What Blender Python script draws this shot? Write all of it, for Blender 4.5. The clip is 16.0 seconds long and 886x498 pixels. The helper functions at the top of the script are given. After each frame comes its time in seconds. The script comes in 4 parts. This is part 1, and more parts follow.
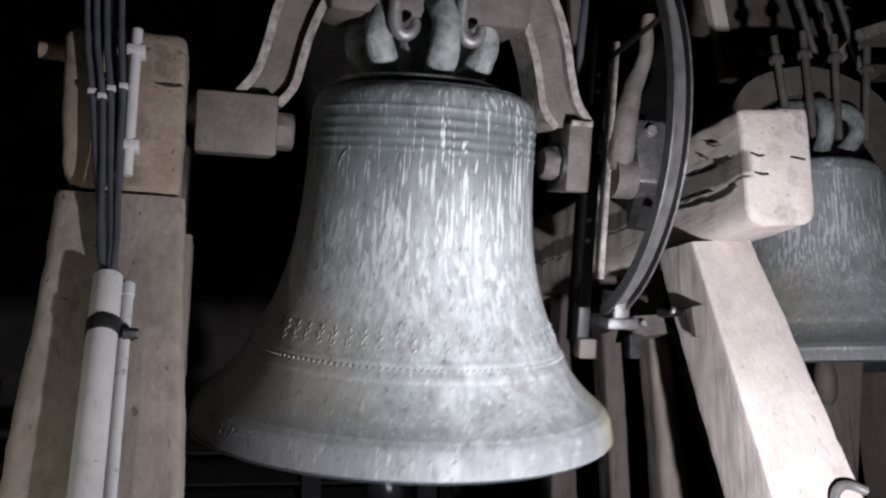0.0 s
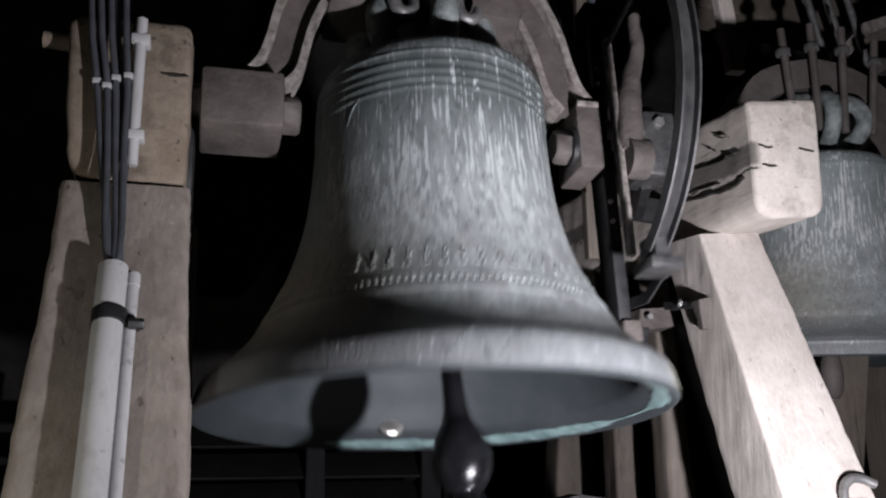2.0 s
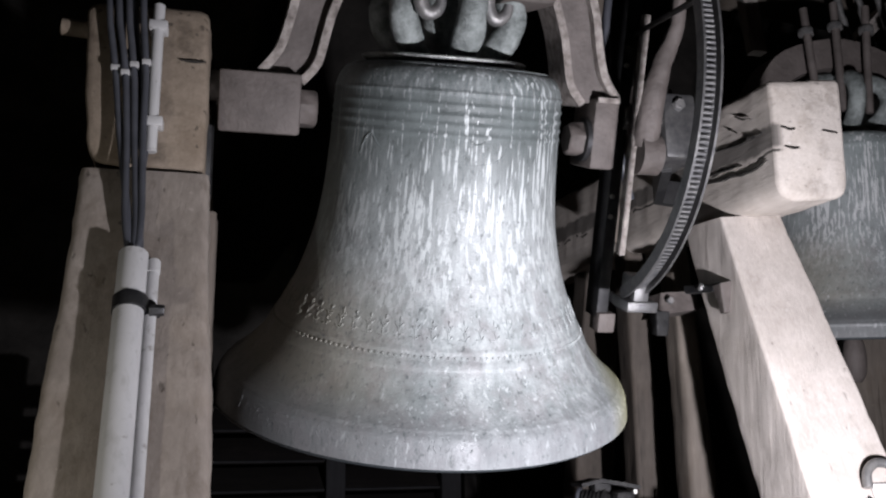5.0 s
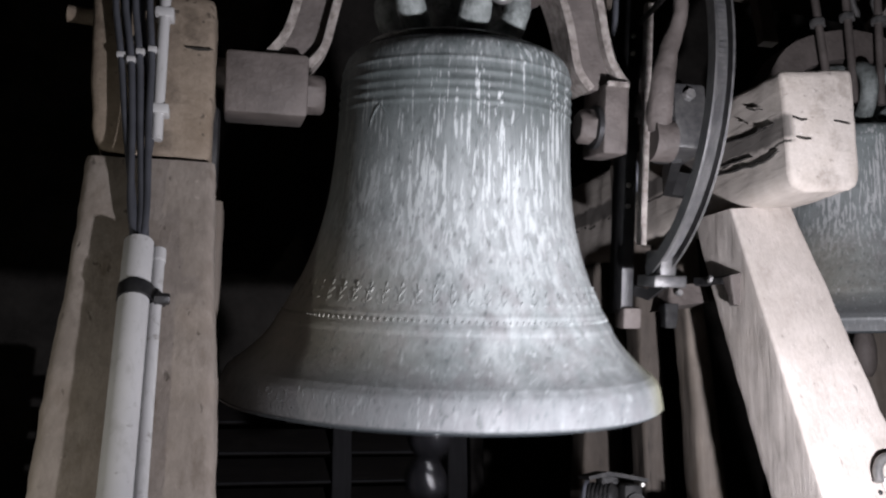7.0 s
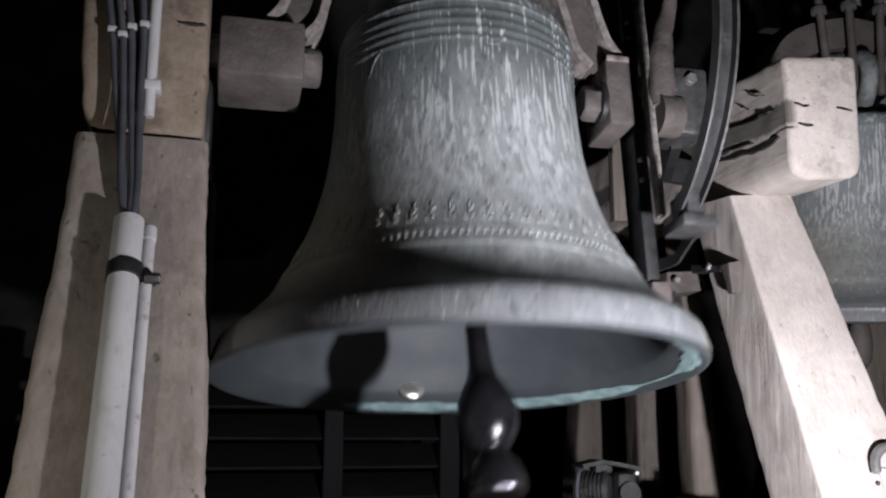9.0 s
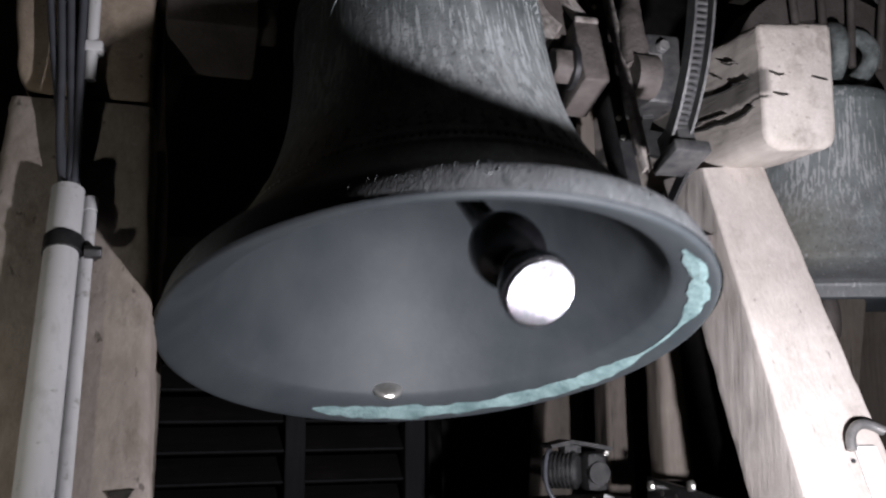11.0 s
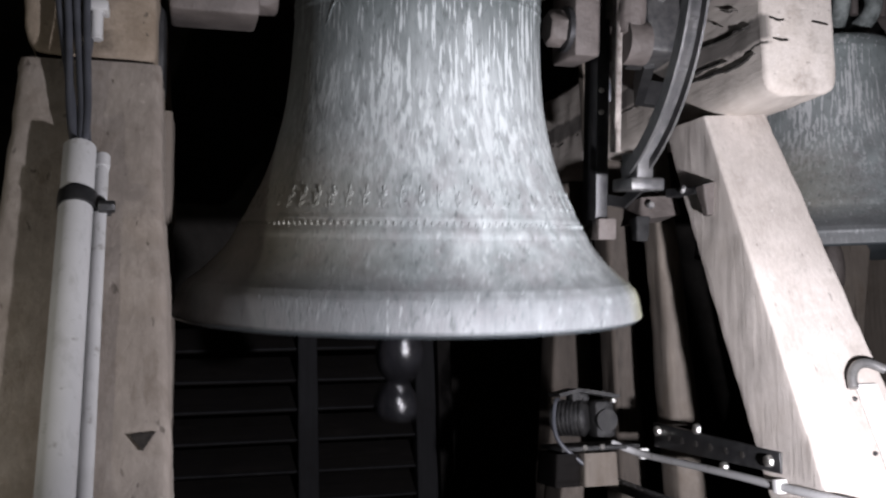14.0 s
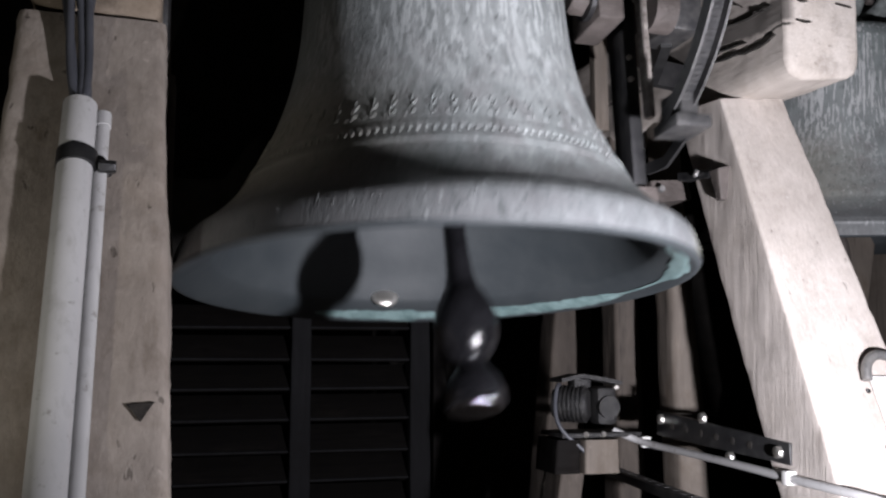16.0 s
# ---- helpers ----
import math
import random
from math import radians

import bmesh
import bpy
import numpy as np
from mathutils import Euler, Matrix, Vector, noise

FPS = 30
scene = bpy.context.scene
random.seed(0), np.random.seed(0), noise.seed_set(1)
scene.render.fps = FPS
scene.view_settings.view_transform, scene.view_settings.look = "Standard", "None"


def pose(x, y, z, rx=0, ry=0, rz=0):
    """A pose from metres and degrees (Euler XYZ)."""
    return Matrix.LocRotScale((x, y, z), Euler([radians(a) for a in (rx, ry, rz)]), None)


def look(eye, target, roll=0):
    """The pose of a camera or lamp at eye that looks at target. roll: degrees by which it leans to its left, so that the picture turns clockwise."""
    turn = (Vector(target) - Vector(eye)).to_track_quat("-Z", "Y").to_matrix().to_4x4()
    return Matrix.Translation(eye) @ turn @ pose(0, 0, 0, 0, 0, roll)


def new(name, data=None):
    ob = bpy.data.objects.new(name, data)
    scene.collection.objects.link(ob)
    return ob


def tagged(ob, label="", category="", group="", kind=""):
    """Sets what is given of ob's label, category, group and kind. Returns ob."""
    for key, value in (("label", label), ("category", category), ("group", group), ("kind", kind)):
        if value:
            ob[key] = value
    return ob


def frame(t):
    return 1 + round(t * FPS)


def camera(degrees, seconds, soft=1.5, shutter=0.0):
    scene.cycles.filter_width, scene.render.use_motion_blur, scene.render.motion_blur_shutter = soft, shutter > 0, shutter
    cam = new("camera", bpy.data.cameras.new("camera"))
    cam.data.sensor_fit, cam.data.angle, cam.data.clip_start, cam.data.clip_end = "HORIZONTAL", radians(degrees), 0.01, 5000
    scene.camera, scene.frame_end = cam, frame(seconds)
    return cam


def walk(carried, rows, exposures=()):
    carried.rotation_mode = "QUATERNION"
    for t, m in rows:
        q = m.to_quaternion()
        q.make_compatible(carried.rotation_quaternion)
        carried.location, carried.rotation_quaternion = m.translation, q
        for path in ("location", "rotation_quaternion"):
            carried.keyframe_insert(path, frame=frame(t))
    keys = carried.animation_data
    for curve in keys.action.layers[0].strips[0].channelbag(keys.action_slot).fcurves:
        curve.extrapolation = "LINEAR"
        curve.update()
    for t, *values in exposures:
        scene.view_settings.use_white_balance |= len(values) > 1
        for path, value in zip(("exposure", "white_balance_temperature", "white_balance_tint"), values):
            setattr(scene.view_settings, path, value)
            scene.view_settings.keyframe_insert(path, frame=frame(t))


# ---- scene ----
cam = camera(51.84, 16.0, 2.2, 0.8)
METRES, EYE, TILT, LEAN, TURN = 0.6, 1.5, 13.4, 0.8, 0.0
ROWS = [
    (0.0, 0.0, 0.0, 0.0, 0.0, 0.0, 0.0),
    (0.5, 0.0145, -0.0175, 0.0118, 0.03, -0.23, -0.03),
    (1.0, 0.0064, -0.0212, -0.0122, 0.06, 0.04, -0.08),
    (1.5, 0.0055, -0.0131, -0.0109, 0.18, -0.09, -0.04),
    (2.0, -0.0197, 0.0235, -0.0224, 0.12, -0.22, -0.05),
    (2.5, -0.0194, 0.0351, -0.0172, 0.4, -0.56, 0.1),
    (3.0, -0.0269, 0.0488, -0.0251, 0.55, -0.71, 0.08),
    (3.5, -0.023, 0.044, -0.0236, 0.63, -0.89, 0.04),
    (4.0, -0.0197, 0.0349, -0.0307, 0.74, -0.89, 0.31),
    (4.5, -0.0236, 0.0336, -0.0322, 0.92, -0.94, 0.25),
    (5.0, -0.0202, 0.0349, -0.0169, 1.3, -1.25, 0.26),
    (7.5, -0.0251, 0.0888, -0.0388, 1.9, -1.78, -0.07),
    (8.0, -0.0344, 0.1083, -0.043, 1.74, -2.0, -0.59),
    (8.5, -0.0374, 0.1056, -0.0516, 1.57, -2.16, -0.61),
    (11.0, -0.0352, 0.3011, -0.096, -0.87, -3.53, -0.57),
    (11.5, -0.0183, 0.2787, -0.112, -1.91, -4.24, -0.49),
    (12.0, -0.0406, 0.2885, -0.139, -4.57, -6.34, -3.31),
    (12.5, -0.0448, 0.2874, -0.152, -4.82, -7.04, -1.65),
    (13.0, -0.0465, 0.254, -0.1632, -2.95, -6.6, -0.83),
    (13.5, -0.0414, 0.2444, -0.1524, -1.61, -6.5, -0.26),
    (14.0, -0.0331, 0.2323, -0.1538, -0.55, -5.65, 0.75),
    (14.5, -0.0271, 0.226, -0.1562, 0.65, -5.02, 1.31),
    (15.0, -0.0511, 0.2793, -0.1846, 0.98, -5.11, -0.2),
    (15.5, -0.1179, 0.3503, -0.2063, -0.4, -6.2, -1.73),
    (16.0, -0.1068, 0.3424, -0.2107, -1.01, -6.45, -1.0),
]
walk(cam, [(t, pose(0, 0, EYE, TILT, LEAN, TURN) @ pose(METRES * x, METRES * y, METRES * z, 90 + pitch, roll, yaw)) for t, x, y, z, yaw, pitch, roll in ROWS])

# ---- where the bell frame stands, and how the bell swings ----
PSI, AXLE = 14.9, 2.45
FRAME = pose(-0.06, 2.43, 0, 0, 0, PSI)          # u along the axle, v across it, z up


def swing_angle(t):
    reach = 24.9 * math.exp(-0.0247 * t) * (1 + 0.08 * math.exp(-(t / 1.6) ** 2))
    return reach * math.cos(2 * math.pi * (t - 0.3438) / (2.3529 - 0.001 * t)) + 0.3 - 0.05 * t


CLAP = ((0, 36), (.1, 33), (.19, 18), (.263, -3), (.341, -13), (.364, -17), (.408, -28), (.47, -36), (.52, -39), (.56, -40),
        (.62, -33), (.70, -16), (.767, -8), (.836, 14), (.92, 33), (1, 36))


def clapper_angle(t):
    f = ((t - 0.3438) / (2.3529 - 0.001 * t)) % 1.0
    return float(np.interp(f, [c[0] for c in CLAP], [c[1] for c in CLAP]))


# ---- world and light ----
world = bpy.data.worlds.new("world")
scene.world = world
world.use_nodes = True
world.node_tree.nodes["Background"].inputs[0].default_value = (0.55, 0.65, 0.8, 1)
world.node_tree.nodes["Background"].inputs[1].default_value = 0.004


# a flood lamp standing low beside the camera, and a weak clip lamp aimed at the near brace
flood = bpy.data.lights.new("work_lamp", "AREA")
flood.shape, flood.size, flood.energy, flood.color = "DISK", 0.07, 49, (0.94, 0.92, 1.0)
flood.spread = radians(124)
new("work_lamp", flood).matrix_world = look((0.835, 0.875, 1.10), (0.60, 2.3, 1.64))
clip = bpy.data.lights.new("clip_lamp", "SPOT")
clip.energy, clip.shadow_soft_size, clip.color, clip.spot_size, clip.spot_blend = 20, 0.02, (1.0, 0.96, 0.89), radians(74), 1.0
new("clip_lamp", clip).matrix_world = look((-0.97, 0.82, 1.22), (-0.99, 1.86, 1.56))


# ---- materials ----
def material(name, rough=0.7, metal=0.0):
    m = bpy.data.materials.new(name)
    m.use_nodes = True
    b = m.node_tree.nodes["Principled BSDF"]
    b.inputs["Roughness"].default_value, b.inputs["Metallic"].default_value = rough, metal
    return m, m.node_tree.nodes, m.node_tree.links, b


def coords(n, l, scale, kind="Object"):
    c, mp = n.new("ShaderNodeTexCoord"), n.new("ShaderNodeMapping")
    mp.inputs["Scale"].default_value = scale
    l.new(c.outputs[kind], mp.inputs["Vector"])
    return mp.outputs[0]


def noisy(n, l, vec, scale, detail=6, rough=0.6, lo=0.35, hi=0.65):
    t, r = n.new("ShaderNodeTexNoise"), n.new("ShaderNodeMapRange")
    t.inputs["Scale"].default_value, t.inputs["Detail"].default_value, t.inputs["Roughness"].default_value = scale, detail, rough
    l.new(vec, t.inputs["Vector"])
    r.inputs["From Min"].default_value, r.inputs["From Max"].default_value = lo, hi
    l.new(t.outputs[0], r.inputs["Value"])
    return r.outputs[0]


def mix(n, l, f, a, b):
    m = n.new("ShaderNodeMix")
    m.data_type = "RGBA"
    for k, v in (("Factor", f),):
        if isinstance(v, float):
            m.inputs[0].default_value = v
        else:
            l.new(v, m.inputs[0])
    for i, v in ((6, a), (7, b)):
        if isinstance(v, tuple):
            m.inputs[i].default_value = (*v, 1)
        else:
            l.new(v, m.inputs[i])
    return m.outputs[2]


def product(n, l, a, b):
    m = n.new("ShaderNodeMath")
    m.operation = "MULTIPLY"
    for i, v in ((0, a), (1, b)):
        if isinstance(v, float):
            m.inputs[i].default_value = v
        else:
            l.new(v, m.inputs[i])
    return m.outputs[0]


def bump(n, l, b, height, strength, distance=0.01):
    k = n.new("ShaderNodeBump")
    k.inputs["Strength"].default_value, k.inputs["Distance"].default_value = strength, distance
    l.new(height, k.inputs["Height"])
    l.new(k.outputs[0], b.inputs["Normal"])


def wood(name, dark, light, grain=(30, 30, 2.5), stain=(0.10, 0.075, 0.055), band=False, wear=1.0):
    m, n, l, b = material(name, 0.8)
    obj = coords(n, l, (1, 1, 1))
    g = noisy(n, l, coords(n, l, grain), 1.3, 9, 0.7, 0.25, 0.75)
    fine = noisy(n, l, coords(n, l, tuple(4 * v if v > 5 else v for v in grain)), 1.2, 5, 0.6, 0.3, 0.7)
    broad = noisy(n, l, obj, 3.2, 4, 0.55, 0.36, 0.66)
    spot = noisy(n, l, coords(n, l, tuple(1.0 if v > 5 else 0.35 for v in grain)), 9, 6, 0.7, 0.54, 0.72)
    dust = noisy(n, l, obj, 38, 5, 0.7, 0.66, 0.76)
    mid = tuple((a + c) / 2 for a, c in zip(dark, light))
    c = mix(n, l, broad, mid, light)
    c = mix(n, l, product(n, l, g, 0.7 * wear), c, dark)
    c = mix(n, l, product(n, l, fine, 0.16), c, stain)
    c = mix(n, l, product(n, l, spot, 0.8 * wear), c, stain)
    blotch = noisy(n, l, obj, 6.5, 7, 0.7, 0.50, 0.68)
    c = mix(n, l, product(n, l, blotch, 0.62 * wear), c, tuple(0.62 * v * k for v, k in zip(mid, (1.06, 0.98, 0.88))))
    c = mix(n, l, product(n, l, dust, 0.45), c, tuple(min(0.75, 1.5 * v) for v in light))
    crack = noisy(n, l, coords(n, l, tuple(1.6 * v if v > 5 else 0.45 for v in grain)), 1.0, 3, 0.5, 0.67, 0.72)
    c = mix(n, l, product(n, l, crack, 0.6 * wear), c, tuple(0.35 * v for v in stain))
    if band:                                                    # an old dirty stripe along the side of the beam
        sep = n.new("ShaderNodeSeparateXYZ")
        l.new(obj, sep.inputs[0])
        level = n.new("ShaderNodeMath")
        level.operation = "MULTIPLY_ADD"
        l.new(sep.outputs["Y"], level.inputs[0])
        level.inputs[1].default_value = -0.056
        l.new(sep.outputs["Z"], level.inputs[2])
        wave = n.new("ShaderNodeMath")
        wave.operation = "MULTIPLY_ADD"
        l.new(noisy(n, l, obj, 9, 5, 0.6, 0.2, 0.8), wave.inputs[0])
        wave.inputs[1].default_value = 0.035
        l.new(level.outputs[0], wave.inputs[2])
        inside = product(n, l, ranged(n, l, wave.outputs[0], 0.250, 0.262), ranged(n, l, wave.outputs[0], 0.318, 0.330, 1.0, 0.0))
        flank = ranged(n, l, sep.outputs["X"], -0.085, -0.105)
        c = mix(n, l, product(n, l, product(n, l, inside, flank), 0.85), c, (0.075, 0.068, 0.062))
        split = product(n, l, ranged(n, l, wave.outputs[0], 0.238, 0.243), ranged(n, l, wave.outputs[0], 0.247, 0.252, 1.0, 0.0))
        gone = noisy(n, l, obj, 14, 3, 0.5, 0.46, 0.52)
        c = mix(n, l, product(n, l, product(n, l, split, gone), product(n, l, flank, 0.95)), c, (0.015, 0.013, 0.011))
    l.new(c, b.inputs["Base Color"])
    both = n.new("ShaderNodeMath")
    both.operation = "SUBTRACT"
    l.new(g, both.inputs[0])
    l.new(crack, both.inputs[1])
    bump(n, l, b, both.outputs[0], 0.32, 0.007)
    return m


def plain(name, colour, other, rough=0.6, metal=0.0, scale=18.0, bumps=0.2):
    m, n, l, b = material(name, rough, metal)
    g = noisy(n, l, coords(n, l, (1, 1, 1)), scale, 7, 0.65)
    h = noisy(n, l, coords(n, l, (1, 1, 1)), scale * 7, 4, 0.6)
    c = mix(n, l, g, colour, other)
    l.new(c, b.inputs["Base Color"])
    bump(n, l, b, h, bumps, 0.003)
    return m


def ranged(n, l, value, lo, hi, out_lo=0.0, out_hi=1.0):
    r = n.new("ShaderNodeMapRange")
    for k, v in (("From Min", lo), ("From Max", hi), ("To Min", out_lo), ("To Max", out_hi)):
        r.inputs[k].default_value = v
    l.new(value, r.inputs["Value"])
    return r.outputs[0]


def above(n, l, value, limit, soft):
    d = n.new("ShaderNodeMath")
    d.operation = "SUBTRACT"
    l.new(value, d.inputs[0])
    l.new(limit, d.inputs[1])
    return ranged(n, l, d.outputs[0], 0.0, soft)


def bell_skin(name, base, streak, green, amount, dim_flank=True):
    m, n, l, b = material(name, 0.6, 0.1)
    wash = amount if dim_flank else 0.3 * amount
    obj = coords(n, l, (1, 1, 1))
    sep = n.new("ShaderNodeSeparateXYZ")
    l.new(obj, sep.inputs[0])
    height = sep.outputs["Z"]
    runs = noisy(n, l, coords(n, l, (1, 1, 0.055)), 88, 4, 0.6, 0.25, 0.75)       # thin lime runs
    hair = noisy(n, l, coords(n, l, (1, 1, 0.05)), 260, 3, 0.6, 0.30, 0.70)       # hair-fine runs
    wide = noisy(n, l, coords(n, l, (1, 1, 0.16)), 26, 6, 0.65, 0.34, 0.66)       # broad washes
    cloud = noisy(n, l, coords(n, l, (1, 1, 0.6)), 13, 7, 0.7, 0.38, 0.64)
    patch = noisy(n, l, obj, 9, 7, 0.68, 0.36, 0.68)
    speck = noisy(n, l, obj, 95, 4, 0.55, 0.3, 0.7)
    grit = noisy(n, l, obj, 210, 2, 0.5, 0.35, 0.65)
    more = ranged(n, l, height, 0.03, -0.30, 0.60, 0.44)                          # runs grow denser down the waist
    lift = n.new("ShaderNodeMath")                                                # and stand in groups
    lift.operation = "MULTIPLY_ADD"
    l.new(noisy(n, l, coords(n, l, (1, 1, 0.25)), 10, 4, 0.55, 0.66, 0.34), lift.inputs[0])
    lift.inputs[1].default_value = 0.19
    l.new(more, lift.inputs[2])
    more = lift.outputs[0]
    fade = ranged(n, l, height, -0.44, -0.66, 1.0, 0.22)
    # Lime fades out left and back; the left fade paints in the flank's shade.
    side = product(n, l, ranged(n, l, sep.outputs["Y"], 0.30, -0.20), ranged(n, l, sep.outputs["X"], -0.40, 0.04, 0.04 if dim_flank else 1.0, 1.0))
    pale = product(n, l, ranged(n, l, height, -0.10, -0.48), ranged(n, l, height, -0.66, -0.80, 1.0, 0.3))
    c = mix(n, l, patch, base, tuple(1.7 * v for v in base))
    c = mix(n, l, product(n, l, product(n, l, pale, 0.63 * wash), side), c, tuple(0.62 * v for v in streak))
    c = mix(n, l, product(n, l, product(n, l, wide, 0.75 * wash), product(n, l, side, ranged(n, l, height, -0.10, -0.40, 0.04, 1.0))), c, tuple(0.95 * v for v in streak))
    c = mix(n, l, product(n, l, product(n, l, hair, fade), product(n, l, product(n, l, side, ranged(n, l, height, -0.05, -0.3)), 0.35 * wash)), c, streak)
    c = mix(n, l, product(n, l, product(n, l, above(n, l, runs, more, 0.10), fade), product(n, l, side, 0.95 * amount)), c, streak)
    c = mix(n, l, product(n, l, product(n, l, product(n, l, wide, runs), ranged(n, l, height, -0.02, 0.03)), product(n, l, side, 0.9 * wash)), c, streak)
    c = mix(n, l, product(n, l, product(n, l, cloud, ranged(n, l, height, -0.35, -0.6)), 0.55), c, tuple(2.1 * v for v in base))
    drops = above(n, l, noisy(n, l, coords(n, l, (1, 1, 0.18)), 85, 3, 0.55, 0.25, 0.75), ranged(n, l, height, -0.5, -0.9, 0.82, 0.76), 0.05)
    c = mix(n, l, product(n, l, product(n, l, drops, side), 0.8 * amount), c, streak)
    fleck = noisy(n, l, coords(n, l, (1, 1, 0.5)), 75, 5, 0.7, 0.56, 0.68)
    tint = noisy(n, l, obj, 17, 6, 0.7, 0.45, 0.65)
    c = mix(n, l, product(n, l, product(n, l, tint, ranged(n, l, height, -0.3, -0.55)), 0.5), c, (0.18, 0.165, 0.168))
    warm = product(n, l, ranged(n, l, sep.outputs["X"], -0.10, -0.34), product(n, l, ranged(n, l, height, -0.40, -0.55), ranged(n, l, height, -0.70, -0.78, 1.0, 0.3)))
    c = mix(n, l, product(n, l, warm, 0.55), c, (0.25, 0.225, 0.17))
    clean = ranged(n, l, height, -0.72, -0.80)                                    # the lip carries less lime
    c = mix(n, l, product(n, l, clean, 0.62), c, (0.135, 0.138, 0.146))
    dribble = above(n, l, noisy(n, l, coords(n, l, (1, 1, 0.16)), 60, 3, 0.6, 0.25, 0.75), ranged(n, l, height, -0.70, -0.86, 0.72, 0.84), 0.10)
    c = mix(n, l, product(n, l, product(n, l, dribble, ranged(n, l, height, -0.64, -0.72)), product(n, l, side, 0.6 * amount)), c, streak)
    c = mix(n, l, product(n, l, fleck, 0.75), c, tuple(0.8 * v for v in base))
    c = mix(n, l, product(n, l, product(n, l, ranged(n, l, sep.outputs["X"], 0.43, 0.57), ranged(n, l, height, -0.5, -0.66)), 0.8), c, green)
    l.new(c, b.inputs["Base Color"])
    l.new(ranged(n, l, patch, 0, 1, 0.45, 0.8), b.inputs["Roughness"])
    h = n.new("ShaderNodeMath")
    l.new(speck, h.inputs[0])
    l.new(grit, h.inputs[1])
    bump(n, l, b, h.outputs[0], 0.18, 0.003)
    return m


# Lit timbers take this pale, calm copy; the near side takes darkened ones.
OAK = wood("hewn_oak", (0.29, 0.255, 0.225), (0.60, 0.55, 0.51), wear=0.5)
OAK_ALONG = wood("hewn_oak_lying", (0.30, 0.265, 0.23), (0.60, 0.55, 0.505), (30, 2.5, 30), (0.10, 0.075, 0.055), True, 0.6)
# Browner oak of the near brace, darkened in colour to balance the lamps.
OAK_NEAR = wood("weathered_brown_dim", (0.14, 0.117, 0.098), (0.385, 0.34, 0.30))
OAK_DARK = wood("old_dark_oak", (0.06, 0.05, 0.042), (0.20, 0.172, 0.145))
# Darkened oak copy; on the prop the colour stands in for shade.
OAK_DIMMED = wood("dimmed_oak", (0.028, 0.022, 0.018), (0.115, 0.095, 0.078), stain=(0.02, 0.016, 0.013))
# Brown oak, its colour lowered so the near beam catches less lamp light.
OAK_BROWN_DIM = wood("brown_oak_dim", (0.12, 0.092, 0.066), (0.30, 0.245, 0.19), (30, 2.5, 30), (0.06, 0.045, 0.032))
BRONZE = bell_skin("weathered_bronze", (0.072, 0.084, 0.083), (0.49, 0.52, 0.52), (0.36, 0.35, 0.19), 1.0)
BRONZE_FAR = bell_skin("dull_bronze", (0.150, 0.170, 0.168), (0.60, 0.61, 0.61), (0.16, 0.18, 0.17), 0.8, False)
INSIDE = plain("bell_inside", (0.024, 0.030, 0.034), (0.038, 0.044, 0.047), 0.62, 0.0, 5.0, 0.08)
VERDIGRIS = plain("verdigris", (0.085, 0.14, 0.14), (0.20, 0.29, 0.285), 0.9, 0.0, 16.0, 0.5)
# Paler bronze: the gleam along the crown plate's rim is put into colour.
PALE_RIM = plain("pale_bronze_edge", (0.16, 0.165, 0.16), (0.42, 0.43, 0.42), 0.42, 0.5, 60.0, 0.3)
CANON = plain("canon_bronze", (0.11, 0.125, 0.12), (0.34, 0.37, 0.36), 0.65, 0.2, 22.0, 0.7)
IRON = plain("painted_cast_iron", (0.062, 0.052, 0.047), (0.108, 0.092, 0.085), 0.7, 0.0, 9.0, 0.4)
IRON_EDGE = plain("worn_iron_edge", (0.16, 0.138, 0.125), (0.44, 0.40, 0.37), 0.6, 0.15, 40.0, 0.8)
STEEL_DARK = plain("oily_dark_steel", (0.018, 0.018, 0.02), (0.042, 0.042, 0.042), 0.45, 0.4, 20.0, 0.15)
# Dark motor casting, coloured darker still for the shadow it stands in.
MOTOR_DIM = plain("dim_motor_casting", (0.010, 0.010, 0.011), (0.032, 0.031, 0.030), 0.5, 0.2, 40.0, 0.4)
STEEL_GREY = plain("dull_steel", (0.16, 0.16, 0.16), (0.30, 0.29, 0.28), 0.45, 0.6, 30.0, 0.2)
WHEEL = plain("greasy_wheel_steel", (0.055, 0.055, 0.058), (0.12, 0.118, 0.115), 0.4, 0.5, 30.0, 0.2)
STEEL_BRIGHT = plain("bright_steel", (0.62, 0.60, 0.55), (0.80, 0.78, 0.74), 0.28, 0.9, 40.0, 0.2)
FILED = plain("filed_iron_face", (0.09, 0.09, 0.10), (0.36, 0.36, 0.38), 0.20, 1.0, 60.0, 0.25)
CLAPPER = plain("black_forged_iron", (0.006, 0.006, 0.007), (0.014, 0.014, 0.016), 0.24, 0.3, 14.0, 0.15)
def dirty(name, colour, dirt):
    m, n, l, b = material(name, 0.45)
    obj = coords(n, l, (1, 1, 1))
    c = mix(n, l, noisy(n, l, obj, 5, 5, 0.6), colour, tuple(0.86 * v for v in colour))
    c = mix(n, l, product(n, l, noisy(n, l, obj, 42, 5, 0.7, 0.60, 0.70), 0.7), c, dirt)
    c = mix(n, l, product(n, l, noisy(n, l, coords(n, l, (1, 1, 0.15)), 30, 5, 0.7, 0.55, 0.75), 0.35), c, dirt)
    l.new(c, b.inputs["Base Color"])
    return m


PVC = dirty("grey_white_plastic", (0.47, 0.467, 0.465), (0.17, 0.155, 0.135))
CABLE = plain("dark_cable_sheath", (0.045, 0.047, 0.055), (0.075, 0.078, 0.09), 0.45, 0.0, 9.0, 0.02)
